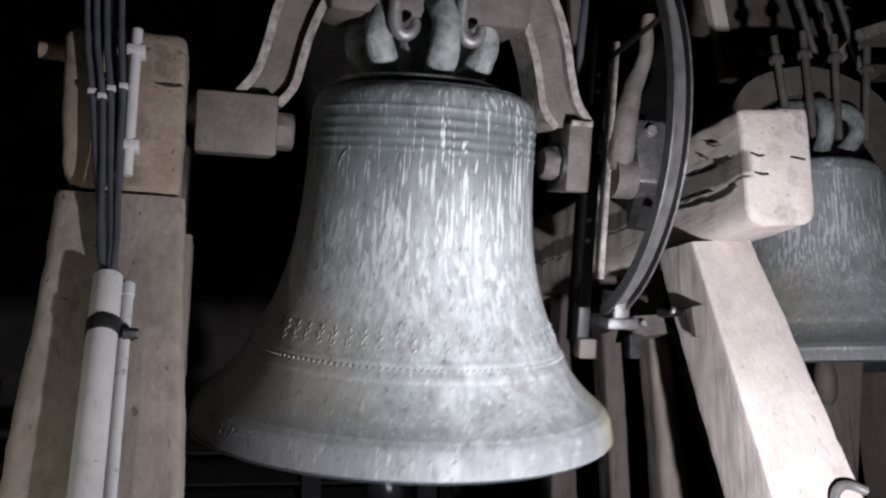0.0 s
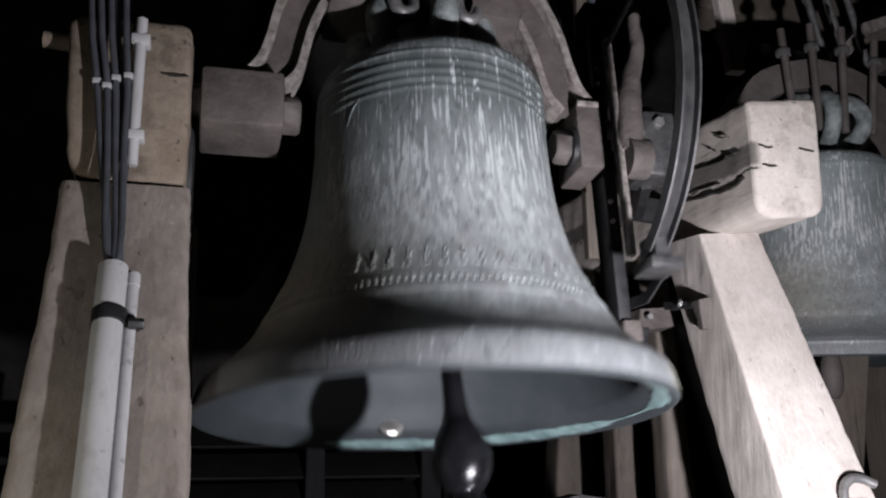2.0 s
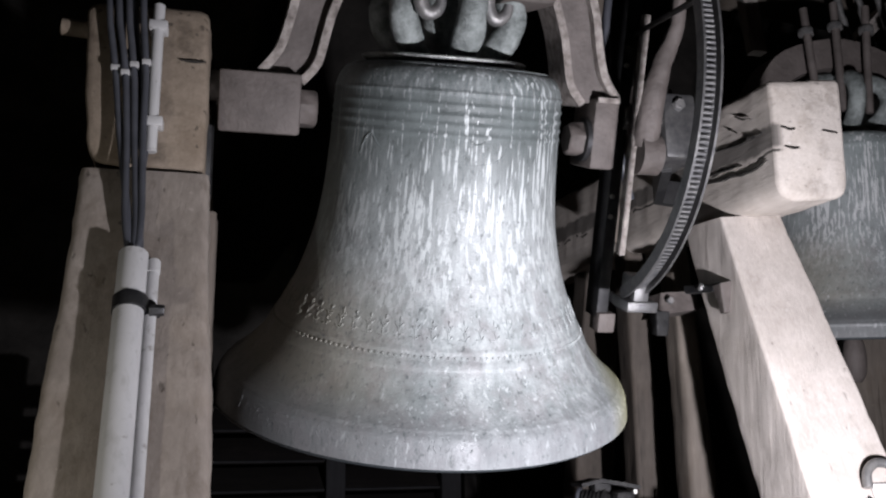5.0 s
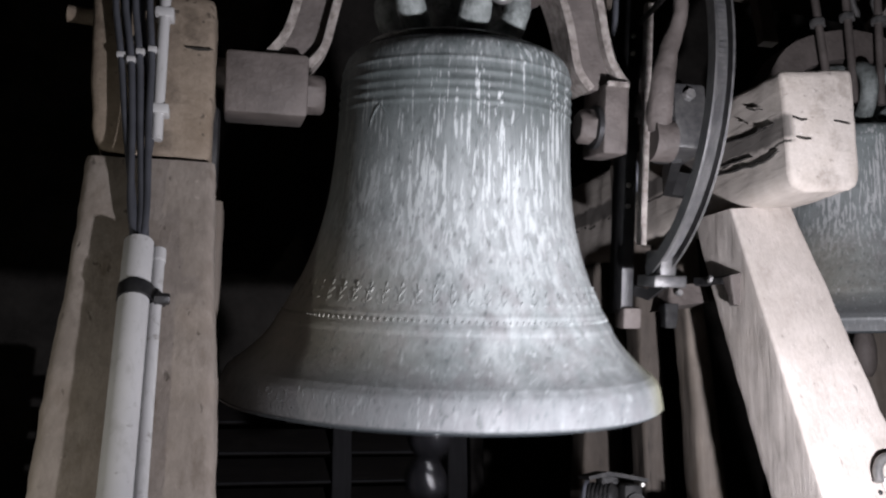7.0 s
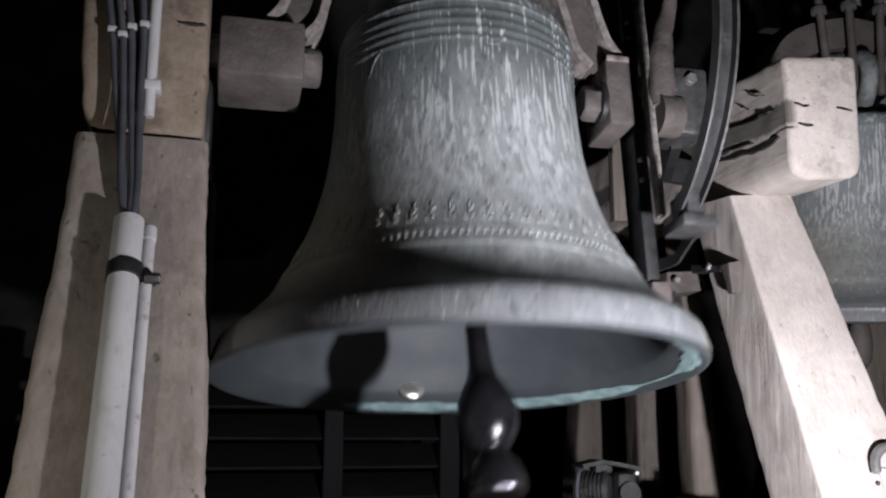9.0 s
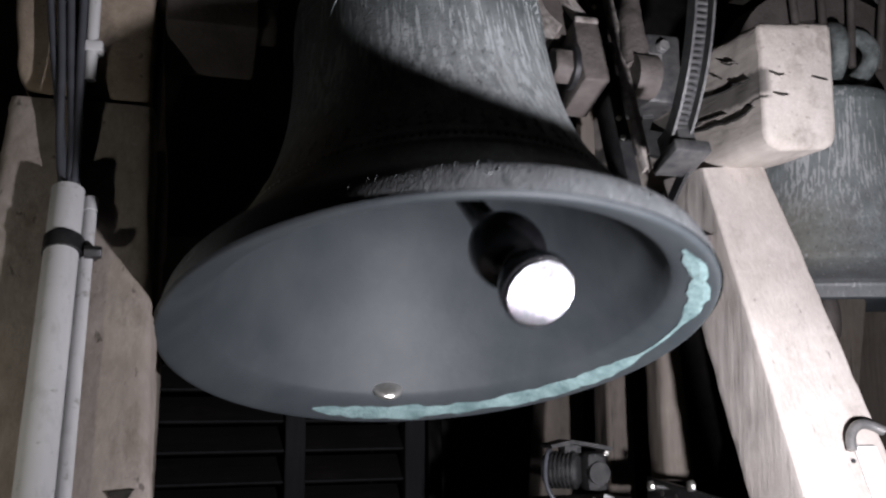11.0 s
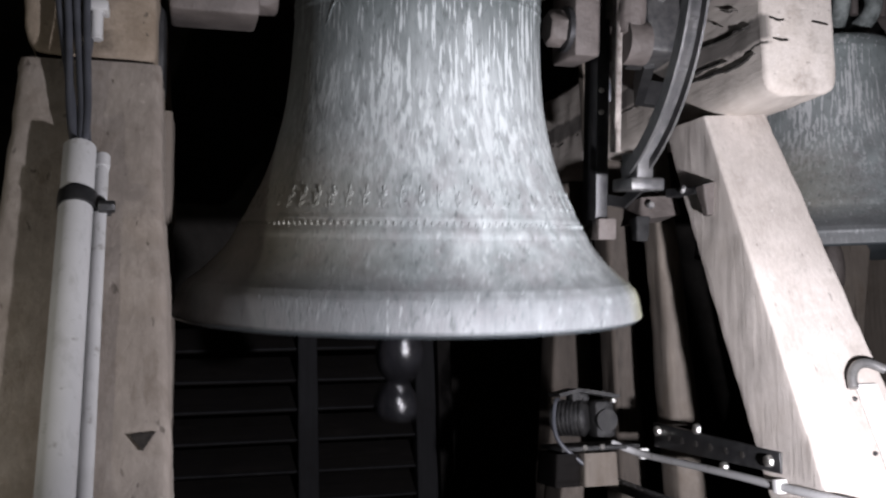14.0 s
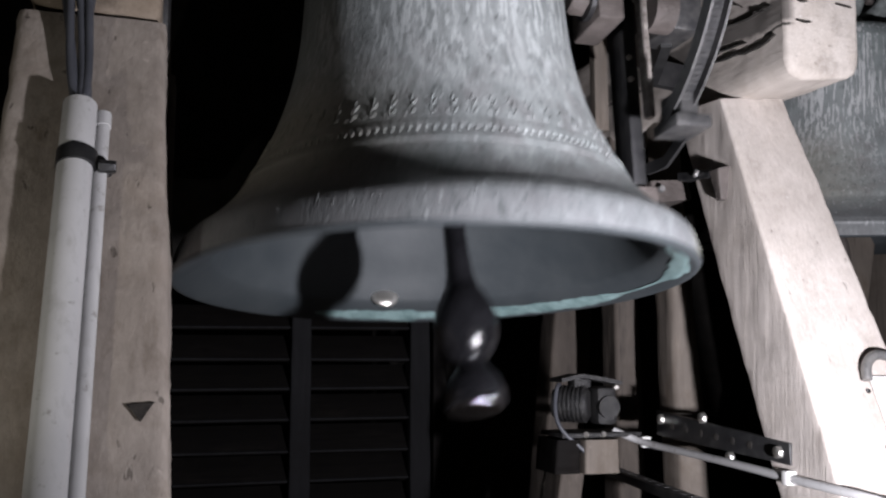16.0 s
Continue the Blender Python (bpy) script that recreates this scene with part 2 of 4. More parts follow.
# Stone near black, so that the background stays black.
STONE = plain("near_black_masonry", (0.018, 0.017, 0.016), (0.04, 0.037, 0.034), 0.95, 0.0, 3.0, 0.6)
# Uprights and boards near black: colour stands in for lamp light falling short.
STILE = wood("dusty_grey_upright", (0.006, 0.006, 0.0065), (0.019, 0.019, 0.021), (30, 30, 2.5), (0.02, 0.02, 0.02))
SLAT = wood("unlit_louvre_board", (0.004, 0.0035, 0.0035), (0.010, 0.009, 0.0085), (2.5, 30, 30), (0.014, 0.012, 0.011))
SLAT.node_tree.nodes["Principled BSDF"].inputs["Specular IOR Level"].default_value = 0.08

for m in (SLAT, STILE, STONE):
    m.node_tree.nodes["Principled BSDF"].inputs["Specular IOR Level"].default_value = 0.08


# ---- building blocks ----
def thing(name, base, label, category, group="", kind="", m=None):
    ob = new(name)
    ob.matrix_world = (FRAME if m is None else m) @ Matrix.Translation(base)
    BASE[ob.name] = Vector(base)
    return tagged(ob, label, category, group, kind)


BASE = {}
FLAT = set()


def part(name, bm, mat, parent=None, label="", smooth=True, edge=50):
    """One mesh; its points are given in the space of the thing's frame."""
    if parent is not None:
        bmesh.ops.translate(bm, verts=bm.verts, vec=-BASE[parent.name])
    bmesh.ops.recalc_face_normals(bm, faces=bm.faces)
    if id(bm) in FLAT:
        FLAT.discard(id(bm))
        edge = min(edge, 25)
    me = bpy.data.meshes.new(name)
    for f in bm.faces:
        f.smooth = smooth
    for e in bm.edges:
        if len(e.link_faces) == 2 and e.calc_face_angle(0) > radians(edge):
            e.smooth = False
    bm.to_mesh(me)
    bm.free()
    for m in (mat if isinstance(mat, (list, tuple)) else (mat,)):
        me.materials.append(m)
    ob = new(name, me)
    if parent is not None:
        ob.parent = parent
        BASE[ob.name] = BASE[parent.name]
    if label:
        ob["label"] = label
    return ob


def sub(name, bm, mat, parent, label="", smooth=True, edge=50):
    return part(name, bm, mat, parent, label, smooth, edge)


def loft(rings, caps=True, bm=None, closed=False):
    bm = bm or bmesh.new()
    rows = [[bm.verts.new(p) for p in ring] for ring in rings]
    k = len(rows[0])
    pairs = list(zip(rows, rows[1:])) + ([(rows[-1], rows[0])] if closed else [])
    for a, b in pairs:
        for i in range(k):
            bm.faces.new((a[i], a[(i + 1) % k], b[(i + 1) % k], b[i]))
    if caps and not closed:
        bm.faces.new(rows[0][::-1])
        bm.faces.new(rows[-1])
    return bm


def timber(lower, upper, chamfer=0.02, rough=0.006, steps=24, seed=0.0, bm=None, across=5):
    """A hewn timber between two four-cornered ends, with worn arrises and an uneven face."""
    lower, upper = [Vector(p) for p in lower], [Vector(p) for p in upper]
    cuts = chamfer if isinstance(chamfer, tuple) else (chamfer,) * 4

    def section(c):
        mid = sum(c, Vector()) / 4
        ring = []
        for i in range(4):
            a, b, d = c[i], c[(i + 1) % 4], c[i - 1]
            cut, after = cuts[i], cuts[(i + 1) % 4]
            back = a + (d - a).normalized() * cut
            fwd = a + (b - a).normalized() * cut
            soft = a.lerp((back + fwd) / 2, 0.55)
            ring += [back, back.lerp(fwd, .11).lerp(a, .31), soft, back.lerp(fwd, .89).lerp(a, .31), fwd]
            stop = b + (a - b).normalized() * after
            ring += [fwd.lerp(stop, k / across) for k in range(1, across)]
        return ring, mid
    rings = []
    for s in range(steps + 1):
        f = s / steps
        ring, mid = section([a.lerp(b, f) for a, b in zip(lower, upper)])
        out = []
        for p in ring:
            q = p + Vector((seed, seed * 2, 0))
            d = noise.noise(q * 3) * rough * 0.6 + noise.noise(q * 13) * rough * 0.35 + noise.noise(q * 40) * rough * 0.22
            out.append(p + (p - mid).normalized() * d)
        if s in (0, steps):
            inset = [mid.lerp(p, 0.93) for p in out]
            if s == 0 and len(set(cuts)) > 1 and abs(lower[0].z - upper[0].z) < 0.5:
                along = (upper[0] - lower[0]).normalized()
                rings += [[mid.lerp(p, 0.86) for p in out], [mid.lerp(p, 0.94) + along * 0.003 for p in out], [mid.lerp(p, 0.985) + along * 0.009 for p in out], [p + along * 0.019 for p in out]]
            else:
                rings += [inset, out] if s == 0 else [out, inset]
        else:
            rings.append(out)
    return loft(rings, True, bm)


def box(a, b, chamfer=0.004, bm=None):
    (x0, y0, z0), (x1, y1, z1) = a, b
    return solid([(x0, y0, z0), (x1, y0, z0), (x1, y1, z0), (x0, y1, z0)], [(x0, y0, z1), (x1, y0, z1), (x1, y1, z1), (x0, y1, z1)], chamfer, bm)


def solid(lower, upper, chamfer=0.004, bm=None):
    one = bmesh.new()
    lo, hi = [one.verts.new(p) for p in lower], [one.verts.new(p) for p in upper]
    one.faces.new(lo[::-1])
    one.faces.new(hi)
    for i in range(4):
        one.faces.new((lo[i], lo[(i + 1) % 4], hi[(i + 1) % 4], hi[i]))
    if chamfer:
        bmesh.ops.bevel(one, geom=list(one.edges), offset=chamfer, segments=2, profile=0.5, affect="EDGES", clamp_overlap=True)
    whole = join(bm, one)
    FLAT.add(id(whole))
    return whole


def join(bm, one):
    if bm is None:
        return one
    made = {v: bm.verts.new(v.co) for v in one.verts}
    for f in one.faces:
        bm.faces.new([made[v] for v in f.verts])
    one.free()
    return bm


def tube(points, radius, sides=12, bm=None, smooth=0):
    """A round bar along a line; radius may change from point to point."""
    pts = [Vector(p) for p in points]
    rad = list(radius) if isinstance(radius, (list, tuple)) else [radius] * len(pts)
    for _ in range(smooth):
        npts, nrad = [pts[0]], [rad[0]]
        for i in range(len(pts) - 1):
            npts += [pts[i].lerp(pts[i + 1], 0.25), pts[i].lerp(pts[i + 1], 0.75)]
            nrad += [rad[i] * .75 + rad[i + 1] * .25, rad[i] * .25 + rad[i + 1] * .75]
        pts, rad = npts + [pts[-1]], nrad + [rad[-1]]
    way = (pts[1] - pts[0]).normalized()
    side = way.orthogonal().normalized()
    rings = []
    for i, p in enumerate(pts):
        w = (pts[min(i + 1, len(pts) - 1)] - pts[max(i - 1, 0)]).normalized()
        side = (side - w * side.dot(w)).normalized()
        up = w.cross(side)
        rings.append([p + (side * math.cos(2 * math.pi * k / sides) + up * math.sin(2 * math.pi * k / sides)) * rad[i] for k in range(sides)])
    return loft(rings, True, bm)


def strap(points, across, thick, bm=None):
    """A flat bar along a line; across is the half-width vector."""
    pts = [Vector(p) for p in points]
    a = Vector(across)
    rings = []
    for i, p in enumerate(pts):
        w = (pts[min(i + 1, len(pts) - 1)] - pts[max(i - 1, 0)]).normalized()
        n = w.cross(a).normalized() * thick / 2
        rings.append([p - a - n, p + a - n, p + a + n, p - a + n])
    return loft(rings, True, bm)


def nut(place, way, radius, height, sides=6, bm=None):
    p, w = Vector(place), Vector(way).normalized()
    return tube([p, p + w * height * 0.85, p + w * height], [radius, radius, radius * 0.86], sides, bm)


def lathe(profile, sides, bm=None, a0=0.0, a1=360.0):
    """Turns (radius, height) rows round the z axis into a closed skin."""
    bm = bm or bmesh.new()
    whole = a1 - a0 >= 359.9
    k = sides if whole else sides + 1
    rows = []
    for r, z in profile:
        rows.append([bm.verts.new((r * math.cos(radians(a0 + (a1 - a0) * i / sides)), r * math.sin(radians(a0 + (a1 - a0) * i / sides)), z)) for i in range(k)])
    for a, b in zip(rows, rows[1:]):
        for i in range(sides):
            j = (i + 1) % k
            bm.faces.new((a[i], a[j], b[j], b[i]))
    return bm


def smooth_profile(rows, n=10):
    """A soft line through (radius, height) rows."""
    p = [rows[0]] + list(rows) + [rows[-1]]
    out = []
    for i in range(1, len(p) - 2):
        for s in range(n):
            t = s / n
            out.append(tuple(0.5 * (2 * p[i][k] + (p[i + 1][k] - p[i - 1][k]) * t + (2 * p[i - 1][k] - 5 * p[i][k] + 4 * p[i + 1][k] - p[i + 2][k]) * t * t
                                    + (3 * p[i][k] - p[i - 1][k] - 3 * p[i + 1][k] + p[i + 2][k]) * t ** 3) for k in (0, 1)))
    return out + [rows[-1]]


# ---- the tower room ----
def room():
    def wall(name, a, b):
        bm = box(a, b, 0)
        bmesh.ops.subdivide_edges(bm, edges=bm.edges, cuts=6, use_grid_fill=True)
        for v in bm.verts:
            v.co += Vector((noise.noise(v.co * 1.7), noise.noise(v.co * 1.9 + Vector((5, 0, 0))), noise.noise(v.co * 2.1))) * 0.04
        ob = part(name, bm, STONE)
        ob.matrix_world = FRAME
        tagged(ob, "dark stone wall of the bell chamber", "wall", kind="structure")
    wall("wall_north", (-5.0, 3.9, 0.0), (5.6, 4.4, 6.0))
    wall("wall_south", (-5.0, -5.4, 0.0), (5.6, -4.9, 6.0))
    wall("wall_west", (-5.4, -4.9, 0.0), (-4.9, 3.9, 6.0))
    wall("wall_east", (5.2, -4.9, 0.0), (5.7, 3.9, 6.0))
    bm = box((-5.4, -5.4, -0.2), (5.7, 4.4, 0.0), 0)
    ob = part("floor", bm, OAK_DARK)
    ob.matrix_world = FRAME
    tagged(ob, "dark worn plank floor of the bell chamber", "floor", kind="structure")
    bm = box((-5.4, -5.4, 6.0), (5.7, 4.4, 6.2), 0)
    ob = part("ceiling", bm, OAK_DARK)
    ob.matrix_world = FRAME
    tagged(ob, "dark timber ceiling of the bell chamber", "ceiling", kind="structure")


room()


def quad(u0, u1, v0, v1, z):
    return [(u0, v0, z), (u1, v0, z), (u1, v1, z), (u0, v1, z)]


def bell_frame():
    # side under the near end of the axle
    t = thing("top_beam", (-0.77, 0.9, 2.14), "weathered grey oak beam with a rounded lower arris", "beam", "beams of the bell frame")
    lo = [(-0.90, -.15, 2.145), (-0.63, -.15, 2.145), (-0.63, -.15, 2.575), (-0.925, -.15, 2.575)]
    hi = [(x, 2.2, z) for x, _, z in lo]
    part("beam_body", timber(lo, hi, (0.075, 0.03, 0.035, 0.035), 0.012, 60, 1.0, None, 9), OAK_BROWN_DIM, t)
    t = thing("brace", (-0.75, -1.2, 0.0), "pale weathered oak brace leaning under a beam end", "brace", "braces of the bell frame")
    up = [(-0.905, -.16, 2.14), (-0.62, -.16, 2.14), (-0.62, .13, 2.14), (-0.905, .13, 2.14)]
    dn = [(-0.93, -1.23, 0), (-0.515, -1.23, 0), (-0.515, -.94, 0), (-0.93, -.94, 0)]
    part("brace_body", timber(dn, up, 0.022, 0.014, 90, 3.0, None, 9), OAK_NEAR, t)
    t = thing("post", (-0.73, 0.4, 0.0), "rough dark oak post behind the brace", "post", "posts of the bell frame")
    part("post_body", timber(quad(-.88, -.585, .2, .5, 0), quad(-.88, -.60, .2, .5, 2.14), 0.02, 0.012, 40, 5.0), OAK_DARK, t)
    # side towards the second bell
    t = thing("top_beam", (1.06, 0.9, 2.14), "pale oak beam end with deep checks and a dark groove", "beam", "beams of the bell frame")
    lo = [(.945, -.15, 2.16), (1.172, -.15, 2.175), (1.187, -.15, 2.55), (.945, -.15, 2.525)]
    hi = [(x, 2.0, z + .12) for x, _, z in lo]
    body = part("beam_body", timber(lo, hi, (0.055, 0.050, 0.018, 0.018), 0.010, 120, 7.0, None, 12), OAK_ALONG, t)
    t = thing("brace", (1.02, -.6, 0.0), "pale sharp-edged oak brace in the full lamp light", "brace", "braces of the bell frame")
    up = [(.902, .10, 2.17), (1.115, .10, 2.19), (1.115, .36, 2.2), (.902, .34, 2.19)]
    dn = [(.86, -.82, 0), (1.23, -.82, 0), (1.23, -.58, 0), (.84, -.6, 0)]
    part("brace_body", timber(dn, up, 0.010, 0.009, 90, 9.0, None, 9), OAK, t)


bell_frame()

# ---- the great bell ----
SHAPE = [(0.05, .088), (.18, .088), (.232, .086), (.266, .080), (.294, .066), (.311, .040), (.318, .0), (.321, -.10), (.324, -.17), (.329, -.25), (.340, -.34), (.360, -.43), (.390, -.52),
         (.428, -.60), (.474, -.68), (.524, -.735), (.560, -.765), (.579, -.782), (.588, -.80), (.595, -.825), (.600, -.85)]
INNER = [(.594, -.858), (.580, -.856), (.545, -.838), (.512, -.816), (.497, -.795), (.470, -.74), (.435, -.68), (.395, -.60), (.355, -.50), (.325, -.40), (.300, -.25), (.282, -.10), (.265, -.03), (.22, .0), (.05, .008)]


def ringing_bell():
    top = thing("great_bell", (0, 0, AXLE), "large weathered bronze bell swinging from a cast iron yoke", "bell")
    BASE[top.name] = Vector((0, 0, 0))
    outer = smooth_profile(SHAPE, 22)
    ridged = []
    for r, z in outer:
        d = 0.0
        for zc, h in ((.012, .0032), (-.02, .0036), (-.046, .0036), (-.070, .0036), (-.094, .0032), (-.616, .0022), (-.643, .0022), (-.652, .0022), (-.768, .0022)):
            d += h * math.exp(-((z - zc) / 0.0048) ** 2)
        ridged.append((r + d, z))
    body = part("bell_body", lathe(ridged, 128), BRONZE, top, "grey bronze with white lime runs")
    part("bell_inside", lathe(smooth_profile([(.600, -.85), *INNER], 6), 96), INSIDE, top, "smooth blue-grey bronze inside")
    # relief bands: leaf tips over a bead row, and flowers above the lip
    def skin(z):
        for (r0, z0), (r1, z1) in zip(outer, outer[1:]):
            if z1 <= z <= z0:
                f = (z0 - z) / max(z0 - z1, 1e-6)
                nrm = Vector((z0 - z1, 0, r1 - r0)).normalized()
                return r0 + (r1 - r0) * f, nrm
        return .6, Vector((1, 0, 0))

    def place(a, z):
        r, nrm = skin(z)
        c, s_ = math.cos(a), math.sin(a)
        return Vector((r * c, r * s_, z)), Vector((nrm.x * c, nrm.x * s_, nrm.z)), Vector((-s_, c, 0))
    bm = bmesh.new()
    rnd = random.Random(9)
    for i in range(64):                                   # sprigs: a stem, a bud and two pairs of leaves
        a = 2 * math.pi * i / 64
        for strokes, radii in (
                (((.002, -.594), (-.002, -.575), (.001, -.556)), (.0014, .0024, .0014)),
                (((.0, -.556), (.001, -.548), (.0, -.541)), (.0014, .0038, .0010)),
                (((-.001, -.572), (-.008, -.563), (-.013, -.560)), (.0010, .0033, .0010)),
                (((.001, -.572), (.008, -.561), (.012, -.557)), (.0010, .0033, .0010)),
                (((.001, -.590), (.009, -.583), (.013, -.579)), (.0010, .0033, .0010)),
                (((-.001, -.592), (-.009, -.588), (-.014, -.588)), (.0010, .0030, .0010))):
            line = []
            for da, z in strokes:
                p, o, w = place(a + (da + .004 * (rnd.random() - .5)) / .41, z + .004 * (rnd.random() - .5))
                line.append(p - o * .0006)
            tube(line, radii, 5, bm)
    sub("leaf_band", bm, BRONZE, body)["kind"] = "stuff"
    bm = bmesh.new()
    for i in range(170):
        p, o, w = place(2 * math.pi * i / 170, -.629)
        tube([p - o * .004, p + o * .0030], [.0054, .0032], 5, bm)
    sub("bead_band", bm, BRONZE, body)["kind"] = "stuff"
    bm = bmesh.new()
    for i in range(150):
        p, o, w = place(2 * math.pi * i / 150, .078)
        tube([p - o * .003, p + o * .0022], [.0048, .0028], 5, bm)
    sub("shoulder_bead", bm, BRONZE, body)["kind"] = "stuff"
    rnd = random.Random(4)
    bm = bmesh.new()
    for i in range(74):                                   # wreaths and loose flowers over the lip
        a = 2 * math.pi * (i + .3 * rnd.random()) / 74
        if i % 6 == 0:
            ring = []
            for k in range(13):
                b = 2 * math.pi * k / 12
                p, o, w = place(a + .019 * math.cos(b) / .59, -.797 + .019 * math.sin(b))
                ring.append(p - o * .0008)
            tube(ring, [.0010 + .0012 * (k % 2) for k in range(13)], 5, bm)
        for k in range(7):
            b, r = rnd.random() * 6.28, .004 + .016 * rnd.random()
            line = []
            for e in (0, .5, 1):
                p, o, w = place(a + (.010 * (rnd.random() - .5) + r * math.cos(b)) / .59, -.797 + r * math.sin(b) + .012 * (e - .5))
                line.append(p - o * .0011)
            tube(line, (.0006, .0020, .0006), 5, bm)
    sub("cast_relief", bm, BRONZE, body)["kind"] = "stuff"
    bm = bmesh.new()
    for a0, z0, rad, b0, b1 in ((-88, -.112, .085, 185, 355), (-88, -.100, .020, 0, 360)):   # a round cast shield below the rings
        line = []
        for k in range(25):
            b = radians(b0 + (b1 - b0) * k / 24)
            p, o, w = place(radians(a0) + rad * math.cos(b) / .325, z0 + .62 * rad * math.sin(b))
            line.append(p - o * .0010)
        tube(line, .0026, 5, bm)
    line = []
    for da, z in ((-.050, -.165), (-.030, -.118), (-.012, -.100), (.010, -.128), (.035, -.150)):
        p, o, w = place(radians(-137) + da / .325, z)
        line.append(p - o * .0006)
    tube(line, (.001, .003, .0038, .003, .001), 5, bm)
    sub("cast_shield", bm, BRONZE, body)["kind"] = "stuff"
    for x in (body, *body.children):                       # the bell hangs a little askew under its crown
        for v in x.data.vertices:
            k = (v.co.z + .85) / .9
            v.co.x = v.co.x * (1 - .010 * k) + .004 + .017 * k
    # crown of six canons
    for i in range(6):
        a = radians(30 + 60 * i + 8)
        c, s = math.cos(a), math.sin(a)
        line = [(.075 * c, .075 * s, .05), (.12 * c, .12 * s, .11), (.172 * c, .172 * s, .17), (.188 * c, .188 * s, .235), (.14 * c, .14 * s, .31), (.05 * c, .05 * s, .34)]
        part("canon", lumpy(tube(line, [.036, .036, .040, .038, .038, .042], 16, None, 3), .006, i), CANON, top, "verdigris bronze crown loop")
    part("crown_plate", lathe([(.03, .086), (.216, .086), (.228, .097), (.228, .102), (.220, .106), (.03, .106)], 96), PALE_RIM, top, "flat bronze plate under the crown, pale for its lit rim")
    part("crown_post", tube([(0, 0, .05), (0, 0, .44)], .07, 20), CANON, top)
    yoke(top)
    chain_wheel(top)
    # worn strike mark inside the lip, and the green edge
    bm = bmesh.new()
    bmesh.ops.create_uvsphere(bm, u_segments=20, v_segments=10, radius=0.042)
    for v in bm.verts:
        v.co.y *= 0.4
    bmesh.ops.transform(bm, matrix=Matrix.Translation((-.01, .503, -.795)) @ Matrix.Rotation(radians(-30), 4, "X"), verts=bm.verts)
    part("strike_mark", bm, STEEL_BRIGHT, top, "bright spot worn by the clapper")
    bm = bmesh.new()
    rings = []
    rnd = random.Random(2)
    for i in range(90):
        a = radians(-48 + 160 * i / 89)
        bare = 1 - .97 * math.exp(-((i - 28) / 9.0) ** 4)
        width = (.022 + .022 * noise.noise((i * .17, 3, 0)) + .007 * noise.noise((i * .6, 7, 0)) + .003 * math.exp(-((i - 10) / 5) ** 2)) * bare * min(1, i / 4, (89 - i) / 4 + .05)
        c, s = math.cos(a), math.sin(a)
        w = max(.85 * width, .002)
        ring = []
        for q in range(8):
            b = 2 * math.pi * q / 8
            rr, zz = .556 + w * math.cos(b) + .005 * math.sin(b), -.8450 - .004 * math.sin(b) * min(1, w / .01) - .48 * w * math.cos(b)
            ring.append((rr * c, rr * s, zz))
        rings.append(ring)
    part("green_crust", loft(rings), VERDIGRIS, top, "pale green verdigris crust on the lip")
    clapper = part("clapper", clapper_mesh(), CLAPPER, top, "black forged iron clapper with a round ball")
    sub("clapper_end", tube([(0, 0, -.810), (0, 0, -.818), (0, 0, -.8205), (0, 0, -.8215)], [.060, .057, .035, .004], 32), FILED, clapper, "bare filed end face", True, 35)
    for x in (-.075, .075):
        sub("hinge_bolt", nut((x, 0, 0), (x, 0, 0), .020, .03), STEEL_GREY, clapper, "shiny hinge nut")
    part("clapper_hanger", box((-.05, -.02, -.35), (.05, .02, .02), .006), STEEL_DARK, top)
    return top, clapper


def clapper_mesh():
    bm = tube([(-.085, 0, 0), (.085, 0, 0)], .026, 16)
    prof = smooth_profile([(.001, .0), (.024, -.01), (.023, -.2), (.026, -.45), (.034, -.53), (.050, -.565), (.064, -.60), (.069, -.635), (.064, -.67), (.048, -.70), (.034, -.715), (.040, -.735), (.054, -.755), (.063, -.785), (.063, -.802), (.058, -.813), (.001, -.816)], 3)
    return lathe(prof, 28, bm)


def lumpy(bm, amount, seed):
    """Uneven skin of an old casting."""
    bm.normal_update()
    moves = [(v, v.normal.copy() * amount * (noise.noise(v.co * 22 + Vector((seed, 0, 3))) + .5 * noise.noise(v.co * 60 + Vector((0, seed, 0))))) for v in bm.verts]
    for v, d in moves:
        v.co += d
    return bm


